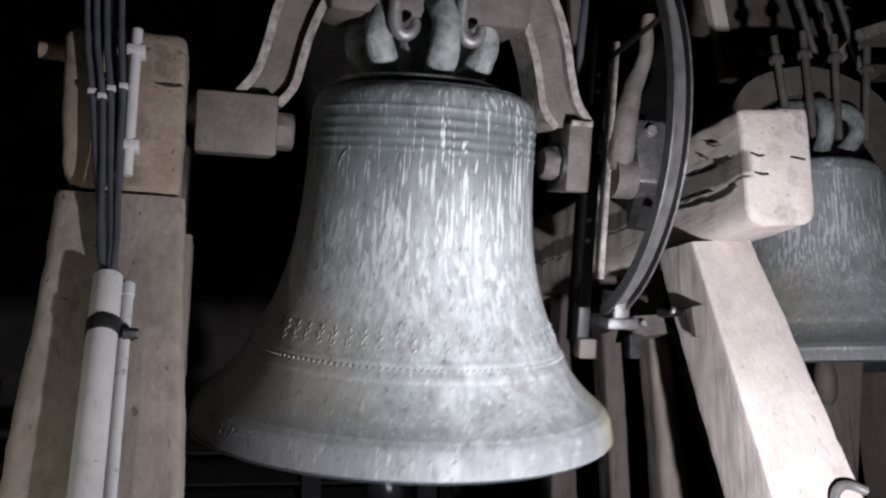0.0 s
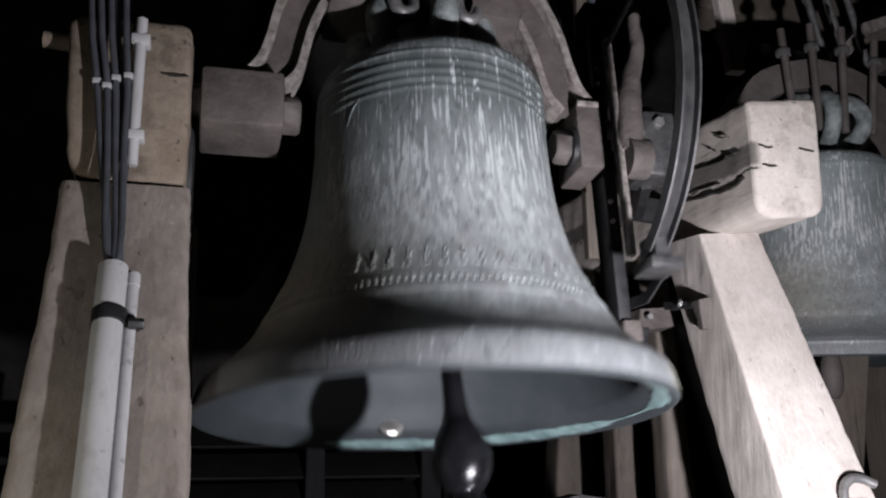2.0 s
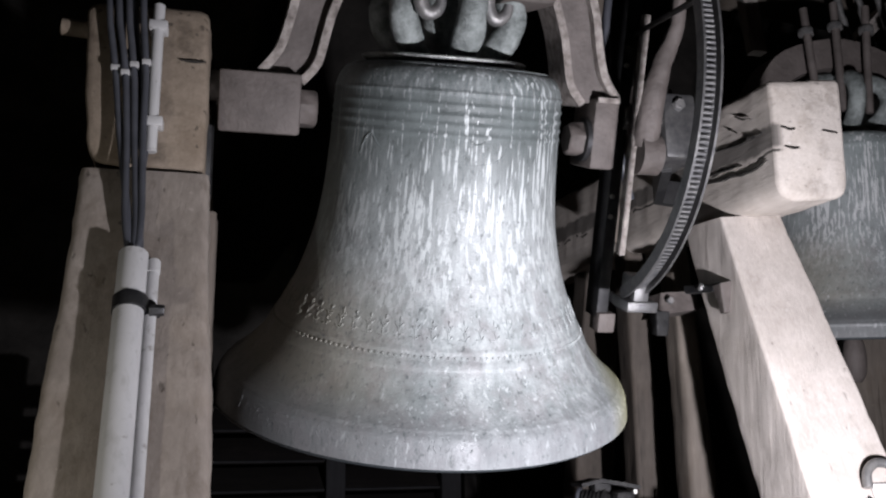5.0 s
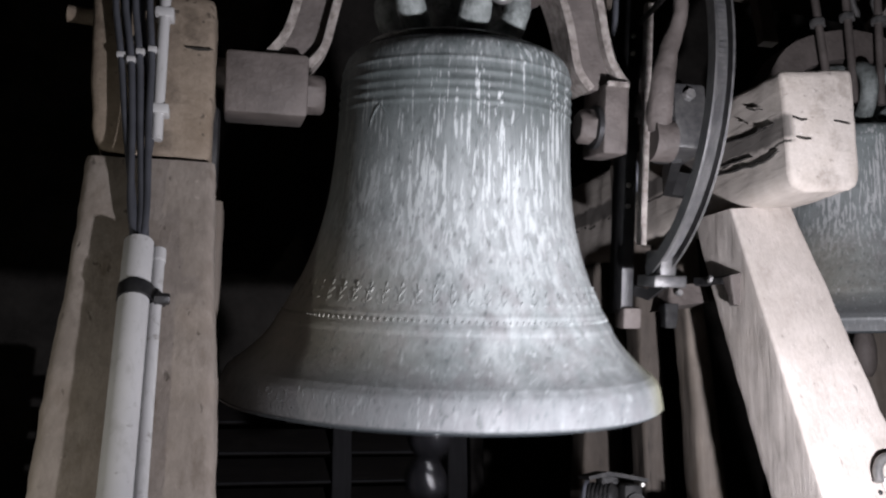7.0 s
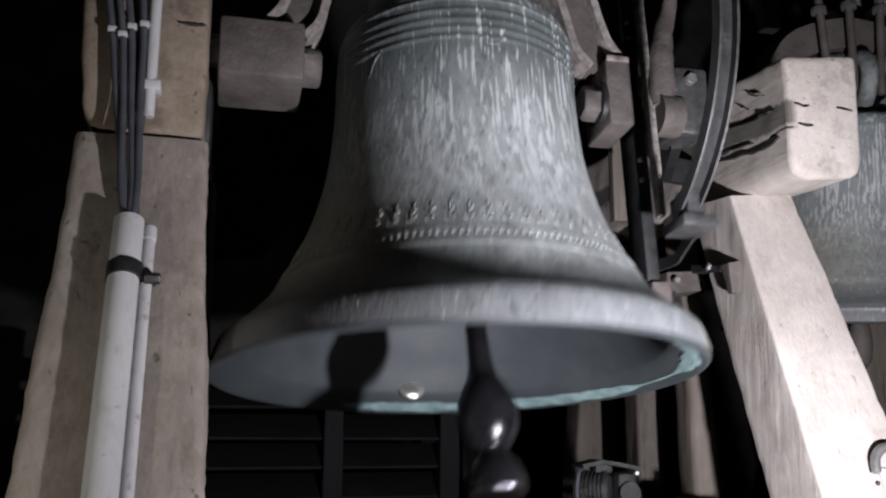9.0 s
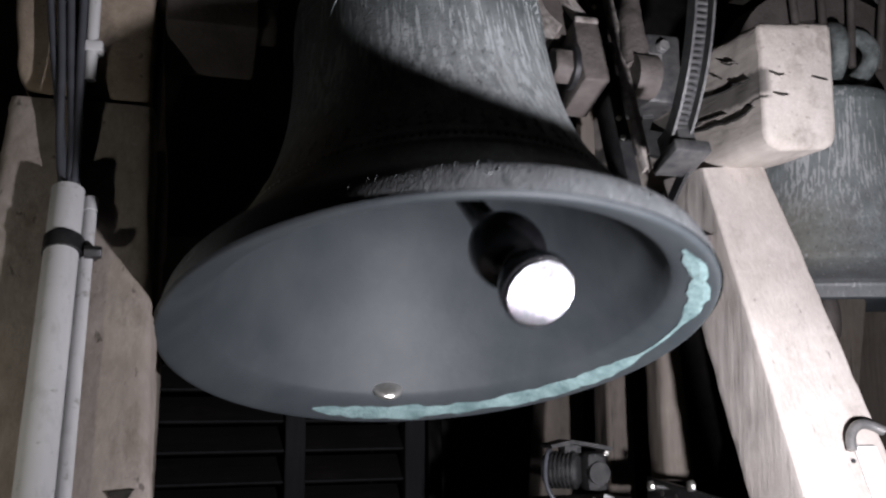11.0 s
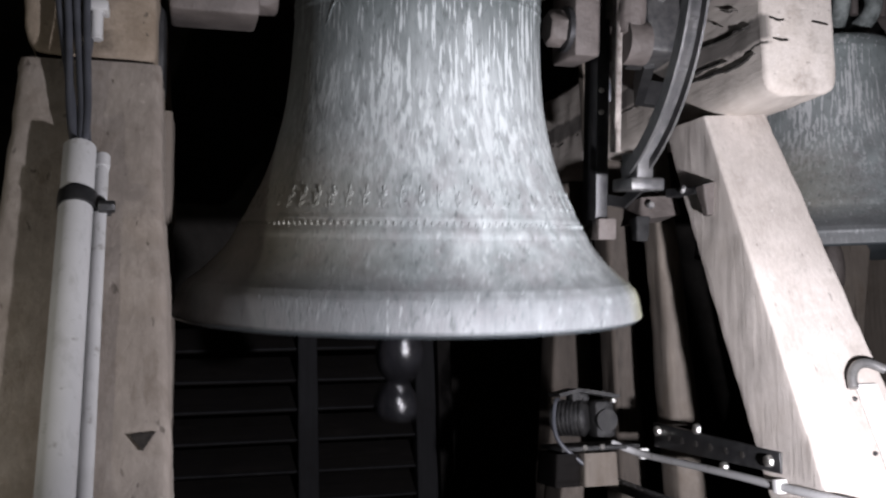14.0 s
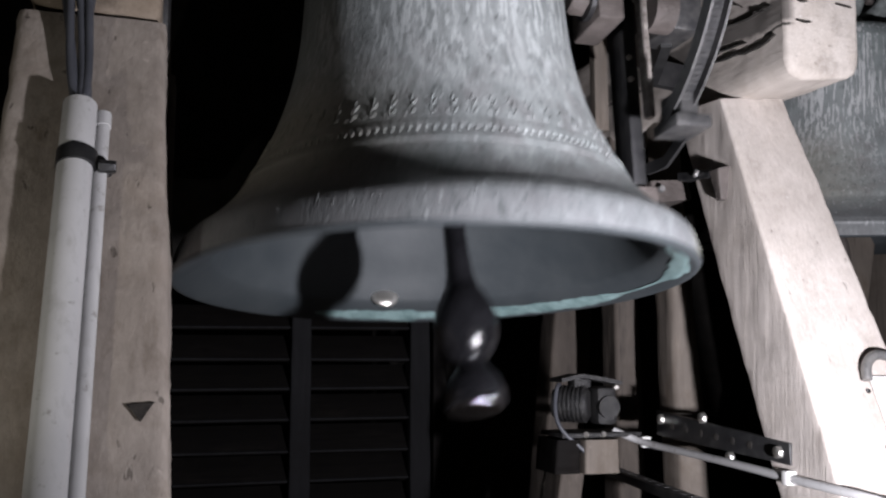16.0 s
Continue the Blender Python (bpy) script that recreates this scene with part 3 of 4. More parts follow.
def yoke(top):
    """Cast arms with raised rims, from the feet on the axle up and over the crown."""
    outer = [(-.50, .03), (-.455, .09), (-.43, .17), (-.41, .26), (-.375, .35), (-.32, .44), (-.2, .54), (0, .58)]
    inner = [(-.395, .01), (-.355, .06), (-.335, .14), (-.32, .20), (-.285, .29), (-.235, .37), (-.15, .44), (0, .46)]
    for sgn in (-1, 1):
        o = [(sgn * -u, z) for u, z in outer] if sgn == 1 else outer
        i = [(sgn * -u, z) for u, z in inner] if sgn == 1 else inner
        o, i = smooth_profile(o, 4), smooth_profile(i, 4)
        bm = bmesh.new()
        rings = [[(a[0], -.035, a[1]), (b[0], -.035, b[1]), (b[0], .035, b[1]), (a[0], .035, a[1])] for a, b in zip(o, i)]
        arm = part("yoke_arm", loft(rings), IRON, top, "brown-grey cast iron arm", True, 30)
        for line in (o, i):
            pts = [(u, 0, z) for u, z in line]
            sub("raised_rim", strap(pts, (0, .068, 0), .022), IRON_EDGE, arm, "worn bright edge of the casting", True, 30)
        # foot on the axle
        if sgn == -1:
            foot = part("yoke_foot", box((-.605, -.10, -.13), (-.395, .10, .03), .01), IRON, top, "heavy cast block on the axle")
            sub("foot_nut", nut((-.398, -.03, -.06), (1, 0, 0), .052, .05), IRON, foot)
        else:
            foot = part("yoke_foot", box((.428, -.085, -.17), (.503, .085, .03), .010), IRON, top, "heavy cast block on the axle")
            sub("foot_nut", nut((.428, -.03, -.09), (-1, 0, 0), .05, .060), IRON, foot)
            sub("foot_washer", nut((.428, -.03, -.09), (-1, 0, 0), .062, .016, 24), STEEL_DARK, foot)
            sub("foot_seam", box((.432, -.093, .018), (.498, -.082, .034), .003), IRON_EDGE, foot)
        part("gudgeon", tube([(sgn * .54, 0, -.02), (sgn * .70, 0, -.02)], .045, 20), STEEL_GREY, top)
    part("yoke_hub", box((-.285, -.12, .26), (.285, .12, .46), .035), IRON, top)
    for x, y in ((-.11, -.165), (.07, -.165), (-.11, .165), (.07, .165)):
        hook = [(x, y, .46), (x, y, .32), (x - .006, y, .240), (x + .018, y - .004, .203), (x + .050, y, .220), (x + .055, y, .250)]
        part("hook_bolt", tube(hook, [.018, .018, .019, .019, .017, .013], 12, None, 2), STEEL_GREY, top, "hooked iron bolt through the crown")


def arc(u, r, a0, a1, n):
    return [(u, r * math.cos(radians(a0 + (a1 - a0) * i / n)), r * math.sin(radians(a0 + (a1 - a0) * i / n))) for i in range(n + 1)]


def chain_wheel(top):
    """Part of a drive wheel with two flanges and a roller chain in the groove."""
    U, r, a0, a1 = .517, .548, -116, -276
    rim = part("wheel_rim", strap(arc(U, r - .008, a0, a1, 70), (.022, 0, 0), .012), STEEL_DARK, top, "dark steel wheel rim")
    for x in (-.022, .022):
        sub("flange", strap(arc(U + x, r + .004, a0, a1, 70), (.003, 0, 0), .034), WHEEL, rim, "thin steel flange")
    bm = bmesh.new()
    for i in range(112):
        a = radians(a0 + (a1 - a0) * (i + .5) / 112)
        c, s = math.cos(a), math.sin(a)
        p = Vector((U, (r + .006) * c, (r + .006) * s))
        tube([p - Vector((.012, 0, 0)), p + Vector((.012, 0, 0))], .0045, 6, bm)
    sub("roller_chain", bm, WHEEL, rim, "greasy roller chain")
    bar = part("spoke_bar", box((.557, -.066, -.42), (.576, -.035, .275), .003), IRON_EDGE, top, "flat upright wheel bar")
    part("spoke_plate", box((.520, -.03, -.62), (.556, .06, .42), .003), STEEL_DARK, top)
    for z in (-.31, -.25, .13, .18):
        sub("bar_bolt", nut((.530, -.031, z), (0, -1, 0), .0075, .008), STEEL_BRIGHT, bar)
    part("wheel_bracket", box((.485, -.31, -.535), (.575, -.20, -.505), .005), WHEEL, top, "bent iron bracket at the chain end")
    part("bracket_arm", strap([(.56, -.22, -.52), (.56, -.12, -.56), (.56, -.03, -.55)], (.004, 0, 0), .03), STEEL_DARK, top)
    part("bracket_lug", box((.52, -.05, -.66), (.575, .02, -.60), .006), IRON, top)
    sub("chain_clamp", box((.505, -.30, -.53), (.55, -.21, -.44), .006), WHEEL, rim)
    part("spoke_web", lumpy(tube([(.66, -.06, .36), (.662, -.06, .26), (.640, -.06, .17), (.615, -.06, .09), (.605, -.06, -.02), (.60, -.06, -.10)], [.016, .022, .026, .034, .042, .036], 14, None, 2), .008, 2), IRON, top)
    part("web_boss", tube([(.58, -.055, -.12), (.645, -.055, -.12)], .06, 22), IRON, top, "round cast boss beside the wheel bar")
    part("spoke_strut", tube([(.55, -.03, .22), (.53, -.45, .29)], .008, 8), STEEL_DARK, top)


BELL, CLAP_PART = ringing_bell()


# ---- the still bell in the next bay ----
def still_bell():
    k = 0.93
    t = thing("still_bell", (2.03, .95, 1.89), "smaller grey-green bronze bell hanging at rest", "bell")
    t.matrix_world = FRAME @ pose(2.03, .95, 1.89 + .9, 3.5) @ pose(0, 0, -.9 + .8755)
    BASE[t.name] = Vector((0, 0, .8755))
    prof = [(r * k, (z + .85) * k) for r, z in smooth_profile(SHAPE, 6)]
    prof = [(r + .004 * sum(math.exp(-((z - zc) / .006) ** 2) for zc in (.05, .17, .185, .2, .74, .77, .80)), z) for r, z in prof]
    part("bell_body", lathe(prof, 96), BRONZE_FAR, t, "dull grey-green bronze")
    part("bell_inside", lathe([(r * k, (z + .85) * k) for r, z in smooth_profile([(.600, -.85), *INNER], 4)], 64), INSIDE, t)
    for i in range(6):
        a = radians(60 * i + 15)
        c, s = math.cos(a), math.sin(a)
        line = [(.12 * c, .12 * s, .92), (.19 * c, .19 * s, .98), (.21 * c, .21 * s, 1.05), (.17 * c, .17 * s, 1.12), (.05 * c, .05 * s, 1.15)]
        part("canon", tube(line, .036, 10, None, 2), CANON, t)
    outer = [(-.55, .86), (-.50, .95), (-.43, 1.1), (-.30, 1.25), (0, 1.33), (.30, 1.25), (.43, 1.1), (.50, .95), (.55, .86)]
    inner = [(-.45, .86), (-.40, .95), (-.34, 1.05), (-.22, 1.15), (0, 1.2), (.22, 1.15), (.34, 1.05), (.40, .95), (.45, .86)]
    o, i = smooth_profile(outer, 4), smooth_profile(inner, 4)
    arm = part("yoke", loft([[(a[0], -.07, a[1]), (b[0], -.07, b[1]), (b[0], .07, b[1]), (a[0], .07, a[1])] for a, b in zip(o, i)]), IRON, t, "brown cast iron yoke", True, 30)
    for x in (-.24, -.09, .07, .24):
        top = 1.42 if abs(x) > .1 else 1.46
        rod = part("yoke_rod", tube([(x * .8, -.13, .98), (x, -.13, top)], .017, 10), IRON, t, "long threaded rod")
        sub("rod_nut", nut((x * .97, -.13, top - .12), (0, 0, 1), .034, .03), STEEL_GREY, rod)
    for x in (-1, 1):
        part("gudgeon", tube([(x * .5, 0, .9), (x * .93, 0, .9)], .04, 16), STEEL_GREY, t)
        part("yoke_foot", box((x * .5 - .07, -.09, .80), (x * .5 + .07, .09, .96), .008), IRON, t, "brown cast iron foot of the yoke")
    part("clapper", tube([(0, 0, .7), (0, 0, .05), (0, 0, -.02), (0, 0, -.12), (0, 0, -.16)], [.022, .026, .048, .048, .025], 14, None, 1), IRON, t)


still_bell()


# ---- cables and pipes on the near brace ----
def on_brace(u, z, off):
    return (u, -.16 - .5 * (2.14 - z) - off, z)


def wiring():
    t = thing("conduit", (-.75, -.6, 1.3), "thick pale plastic pipe strapped to the brace", "pipe", "pipes on the brace")
    part("pipe", tube([on_brace(-.764, 1.905, .04), on_brace(-.75, 1.2, .04), on_brace(-.74, .3, .04)], .031, 24), PVC, t)
    part("clamp", tube([on_brace(-.760, 1.80, .04), on_brace(-.759, 1.77, .04)], .036, 24), STEEL_DARK, t, "dark pipe clamp")
    part("clamp_screw", nut(on_brace(-.72, 1.775, .05), (1, 0, 0), .012, .03), STEEL_DARK, t)
    t = thing("conduit", (-.70, -.6, 1.3), "thin pale plastic pipe beside the thick one", "pipe", "pipes on the brace")
    part("end_collar", tube([on_brace(-.7222, 1.893, .022), on_brace(-.7215, 1.865, .022)], .0145, 16), PVC, t)
    part("saddle", box((-.74, -.37, 1.765), (-.70, -.33, 1.79), .004), STEEL_DARK, t)
    part("pipe", tube([on_brace(-.722, 1.89, .022), on_brace(-.708, 1.2, .022), on_brace(-.70, .3, .022)], .0125, 16), PVC, t)
    t = thing("conduit", (-.75, -.19, 2.35), "short white plastic tube clipped to the beam end", "pipe", "pipes on the brace")
    part("pipe", tube([(-.752, -.185, 2.18), (-.750, -.185, 2.555)], .0135, 16), PVC, t)
    for z in (2.255, 2.50):
        part("clip", box((-.772, -.20, z - .012), (-.728, -.150, z + .012), .004), PVC, t)
    # (top, at the ties, below the beam, over the pipe) along the axle, and how far each stands off
    runs = (((-.872, -.843, -.822, -.785), .030, 2.384), ((-.850, -.819, -.806, -.793), .040, 2.370), ((-.826, -.800, -.789, -.768), .034, 2.394),
            ((-.790, -.772, -.770, -.757), .040, 2.400), ((-.812, -.786, -.762, -.775), .016, None), ((-.838, -.828, -.795, -.762), .014, None))
    for i, ((a, b, c, d), off, tie) in enumerate(runs):
        t = thing("cable", (b, -.18, 2.4), "dark sheathed cable running down into the pipe", "cable", "cables on the brace")
        e = -.778 + .0055 * i
        f = -.152 - off
        line = [(a - .03, f - .01, 3.4), (a, f, 2.56), (b, f, 2.385), ((b + c) / 2, f - .008, 2.30), (c, f - .012, 2.21), ((c + d) / 2, -.19 - off, 2.10), (d, -.235 - .6 * off, 1.99), (e, -.30, 1.90), (e, -.355, 1.83)]
        part("sheath", tube(line, .0082 if i < 4 else .0075, 12, None, 2), CABLE, t)
        if tie:
            part("tie", box((b - .0105, f - .0115, tie - .007), (b + .0105, -.150, tie + .007), .003), PVC, t, "white cable clip")


wiring()


# ---- timbers, drive and wiring on the far side ----
# Near-black pieces stand in for the shade inside cracks, holes and mortises.
HOLLOW_DARK = plain("dark_check", (0.010, 0.008, 0.007), (0.028, 0.024, 0.020), 0.95, 0.0, 30.0, 0.3)
TRUNKING = plain("white_trunking", (0.72, 0.71, 0.69), (0.80, 0.79, 0.77), 0.5, 0.0, 12.0, 0.05)


def check(parent, line, width, out, seed, name="check", mat=None, jag=0.35):
    """A drying crack: a thin dark sliver, ragged at the edge, standing for its shade."""
    rnd = random.Random(seed)
    pts = []
    for a, b in zip(line, line[1:]):
        for k in range(5):
            pts.append(Vector(a).lerp(Vector(b), k / 5))
    pts.append(Vector(line[-1]))
    o = Vector(out).normalized()
    rings = []
    for i, p in enumerate(pts):
        way = (pts[min(i + 1, len(pts) - 1)] - pts[max(i - 1, 0)]).normalized()
        w = o.cross(way).normalized()
        f = min(1.0, .15 + 2.2 * min(i, len(pts) - 1 - i) / len(pts)) * width * (.6 + .5 * rnd.random())
        q = p + w * (rnd.random() - .5) * width * jag
        rings.append([q - w * f / 2 - o * .006, q - w * f / 2 + o * .001, q + w * f / 2 + o * .001, q + w * f / 2 - o * .006])
    sub(name, loft(rings), mat or HOLLOW_DARK, parent)


def far_timbers():
    g = "posts of the bell frame"
    for lo, hi, lab, seed in (
            ([(.955, .42, 0), (1.060, .39, 0), (1.065, .52, 0), (.96, .55, 0)], [(.955, .54, 2.23), (1.01, .50, 2.23), (1.03, .62, 2.23), (.96, .65, 2.23)], "slender worn oak post with a pale arris", 21.0),
            ([(.95, .88, 0), (1.055, .86, 0), (1.07, 1.0, 0), (.955, 1.02, 0)], [(.945, .88, 2.25), (1.025, .86, 2.25), (1.05, 1.0, 2.25), (.955, 1.02, 2.25)], "slender dark oak post with a pale edge", 23.0),
            ([(.78, 1.4, 0), (.95, 1.4, 0), (.95, 1.56, 0), (.78, 1.56, 0)], [(1.0, 1.4, 2.28), (1.17, 1.4, 2.28), (1.17, 1.56, 2.28), (1.0, 1.56, 2.28)], "brown oak strut leaning behind the drive motor", 25.0)):
        t = thing("post", (lo[0][0] + .07, lo[0][1], 0), lab, "post", g)
        part("post_body", timber(lo, hi, .016, .013, 60, seed), OAK_DARK if seed == 21 else OAK_DIMMED, t)
    # third side of the frame, beyond the still bell
    t = thing("top_beam", (3.0, .9, 2.4), "grey oak beam beyond the still bell", "beam", "beams of the bell frame")
    lo = [(2.9, -.2, 2.38), (3.15, -.2, 2.38), (3.15, -.2, 2.76), (2.9, -.2, 2.76)]
    part("beam_body", timber(lo, [(x, 2.6, z) for x, _, z in lo], .02, .007, 30, 31.0), OAK_DARK, t)
    for lo, hi, seed, lab in (
            (quad(1.86, 2.06, 1.25, 1.45, 0), quad(2.35, 2.55, 1.25, 1.45, 2.5), 33.0, "grey oak brace leaning behind the still bell"),
            (quad(2.56, 2.93, 1.25, 1.5, 0), quad(2.56, 2.93, 1.25, 1.5, 2.38), 35.0, "broad grey oak post with a long mortise"),
            (quad(2.45, 2.6, 1.6, 1.8, 0), quad(2.05, 2.2, 1.6, 1.8, 2.5), 37.0, "grey oak brace crossing behind the still bell")):
        t = thing("post" if seed == 35 else "brace", ((lo[0][0] + lo[1][0]) / 2, 1.35, 0), lab, "post" if seed == 35 else "brace", g if seed == 35 else "braces of the bell frame")
        ob = part("post_body" if seed == 35 else "brace_body", timber(lo, hi, .015, .008, 30, seed), OAK_DARK, t)
        if seed == 35:
            sub("mortise", box((2.76, 1.235, 1.56), (2.79, 1.26, 1.96), .003), HOLLOW_DARK, ob)
    t = thing("tie_beam", (2.1, 1.55, 2.5), "long grey tie beam across the bell frame", "beam", "beams of the bell frame")
    part("beam_body", timber([(1.15, 1.5, 2.5), (1.15, 1.75, 2.5), (1.15, 1.75, 2.72), (1.15, 1.5, 2.72)], [(3.0, 1.5, 2.5), (3.0, 1.75, 2.5), (3.0, 1.75, 2.72), (3.0, 1.5, 2.72)], .015, .008, 30, 39.0), OAK_DARK, t)
    t = thing("hanging_lath", (1.4, .62, 3.0), "pale wooden lath hanging from above", "lath")
    part("lath_body", timber([(1.405, .6, 2.99), (1.47, .6, 2.99), (1.47, .65, 2.99), (1.405, .65, 2.99)], [(1.09, .6, 6.0), (1.155, .6, 6.0), (1.155, .65, 6.0), (1.09, .65, 6.0)], .005, .006, 60, 41.0), OAK, t)
    for u, v in ((1.09, .95), (3.0, .95)):
        t = thing("bearing_block", (u, v, 2.62), "dark iron bearing block on the beam", "bearing", "bearings of the bell frame")
        part("block", box((u - .09, v - .11, 2.60 if u < 2 else 2.76), (u + .09, v + .11, 2.91), .012), IRON, t)
    for u, z in ((-.735, 2.575), (.80, 2.16)):
        t = thing("bearing_block", (u, 0, z), "dark iron bearing block under the axle", "bearing", "bearings of the bell frame")
        if u < 0:
            part("block", box((u - .085, .0, 2.15), (u + .12, .16, 2.52), .012), STEEL_DARK, t)
        else:
            part("block", box((.655, -.05, 2.30), (.76, .12, 2.50), .012), WHEEL, t)
            part("bracket", strap([(.71, .06, 2.33), (.80, .30, 2.30), (.95, .34, 2.30)], (0, 0, .04), .03), STEEL_DARK, t)
            part("cap_bolt", nut((.70, -.05, 2.46), (0, -1, 0), .018, .02), STEEL_GREY, t)


far_timbers()


def frame_wear():
    for ob in [o for o in scene.objects if o.parent and o.name.startswith("beam_body")]:
        if ob.parent.name == "top_beam.001":
            right = ob
        if ob.parent.name == "top_beam":
            left = ob
    f = -.158
    for k, (line, w) in enumerate((
            ([(.938, .04, 2.478), (.936, .00, 2.452), (.9365, -.05, 2.437)], .008), ([(.938, .09, 2.455), (.937, .03, 2.420)], .006),
            ([(.937, -.02, 2.385), (.937, -.06, 2.377)], .010), ([(.937, .16, 2.40), (.937, .02, 2.378), (.937, -.10, 2.372)], .004),
            ([(.938, .30, 2.325), (.937, .12, 2.300), (.937, -.03, 2.278), (.937, -.11, 2.290)], .016), ([(.938, .22, 2.335), (.937, .02, 2.312)], .007),
            ([(.938, .30, 2.36), (.938, .20, 2.35)], .005))):
        check(right, line, .55 * w, (-1, 0, 0), 30 + k, jag=.9)
    for k, (line, w) in enumerate((([(.965, f, 2.378), (.995, f, 2.370), (1.012, f, 2.373)], .0045), ([(.972, f, 2.318), (1.0, f, 2.314), (1.02, f, 2.316)], .006),
                                   ([(1.10, f, 2.376), (1.150, f, 2.370)], .003))):
        check(right, line, .55 * w, (0, -1, 0), 50 + k, jag=.5)
    check(left, [(-.70, f, 2.43), (-.66, f, 2.428), (-.635, f, 2.43)], .006, (0, -1, 0), 8)
    braces = [o for o in scene.objects if o.parent and o.name.startswith("brace_body")]
    near = [o for o in braces if o.parent.name == "brace"][0]
    lit = [o for o in braces if o.parent.name == "brace.001"][0]

    def lb(u, z, off=.001):
        return (u, -.16 - .5 * (2.14 - z) - off - .004, z)
    # torn knot and scars on the near brace
    bm = loft([[lb(-.648, 1.355, -.02), lb(-.605, 1.358, -.02), lb(-.625, 1.328, -.02)], [lb(-.648, 1.355, .003), lb(-.605, 1.358, .003), lb(-.625, 1.328, .003)]])
    sub("knot_hole", bm, HOLLOW_DARK, near, "dark wedge standing for a torn knot hole", False)

    # mortise with its slot in the side of the lit brace, as a dark slab
    sub("mortise", box((.893, .02, 1.66), (.905, .075, 1.86), .002), HOLLOW_DARK, lit, "dark slab standing for an empty mortise slot")


frame_wear()


def brace_iron():
    t = thing("iron_strap", (.89, .2, 1.9), "rusty bent iron strap beside the mortise", "strap")
    part("strap_body", timber([(.872, .07, 1.87), (.90, .07, 1.87), (.90, .10, 1.87), (.872, .10, 1.87)], [(.86, .06, 1.955), (.90, .06, 1.965), (.90, .12, 1.965), (.86, .11, 1.955)], .006, .010, 12, 73.0), IRON, t)
    part("strap_tail", timber([(.86, .11, 1.935), (.90, .11, 1.945), (.90, .11, 1.97), (.86, .11, 1.96)], [(.85, .26, 1.955), (.90, .26, 1.955), (.90, .26, 1.985), (.85, .26, 1.985)], .006, .010, 12, 75.0), STEEL_DARK, t)
    part("rivet", nut((.86, .17, 1.962), (-1, 0, .2), .013, .010), STEEL_GREY, t)
    t = thing("bearing_plate", (.80, .3, 1.95), "rough rusty iron plate under the wheel", "plate")
    part("plate_body", timber([(.80, .34, 1.90), (.95, .34, 1.92), (.95, .50, 1.92), (.80, .48, 1.90)], [(.82, .36, 1.975), (.95, .36, 1.985), (.95, .48, 1.985), (.82, .46, 1.975)], .012, .014, 8, 71.0), IRON, t)
    part("plate_lug", timber([(.78, .33, 1.83), (.82, .33, 1.83), (.82, .37, 1.84), (.78, .37, 1.84)], [(.79, .34, 1.91), (.84, .34, 1.91), (.84, .40, 1.91), (.79, .40, 1.91)], .006, .010, 8, 77.0), STEEL_DARK, t)
    part("plate_bolt", nut((.835, .335, 1.945), (0, -1, 0), .012, .014), STEEL_GREY, t)


brace_iron()


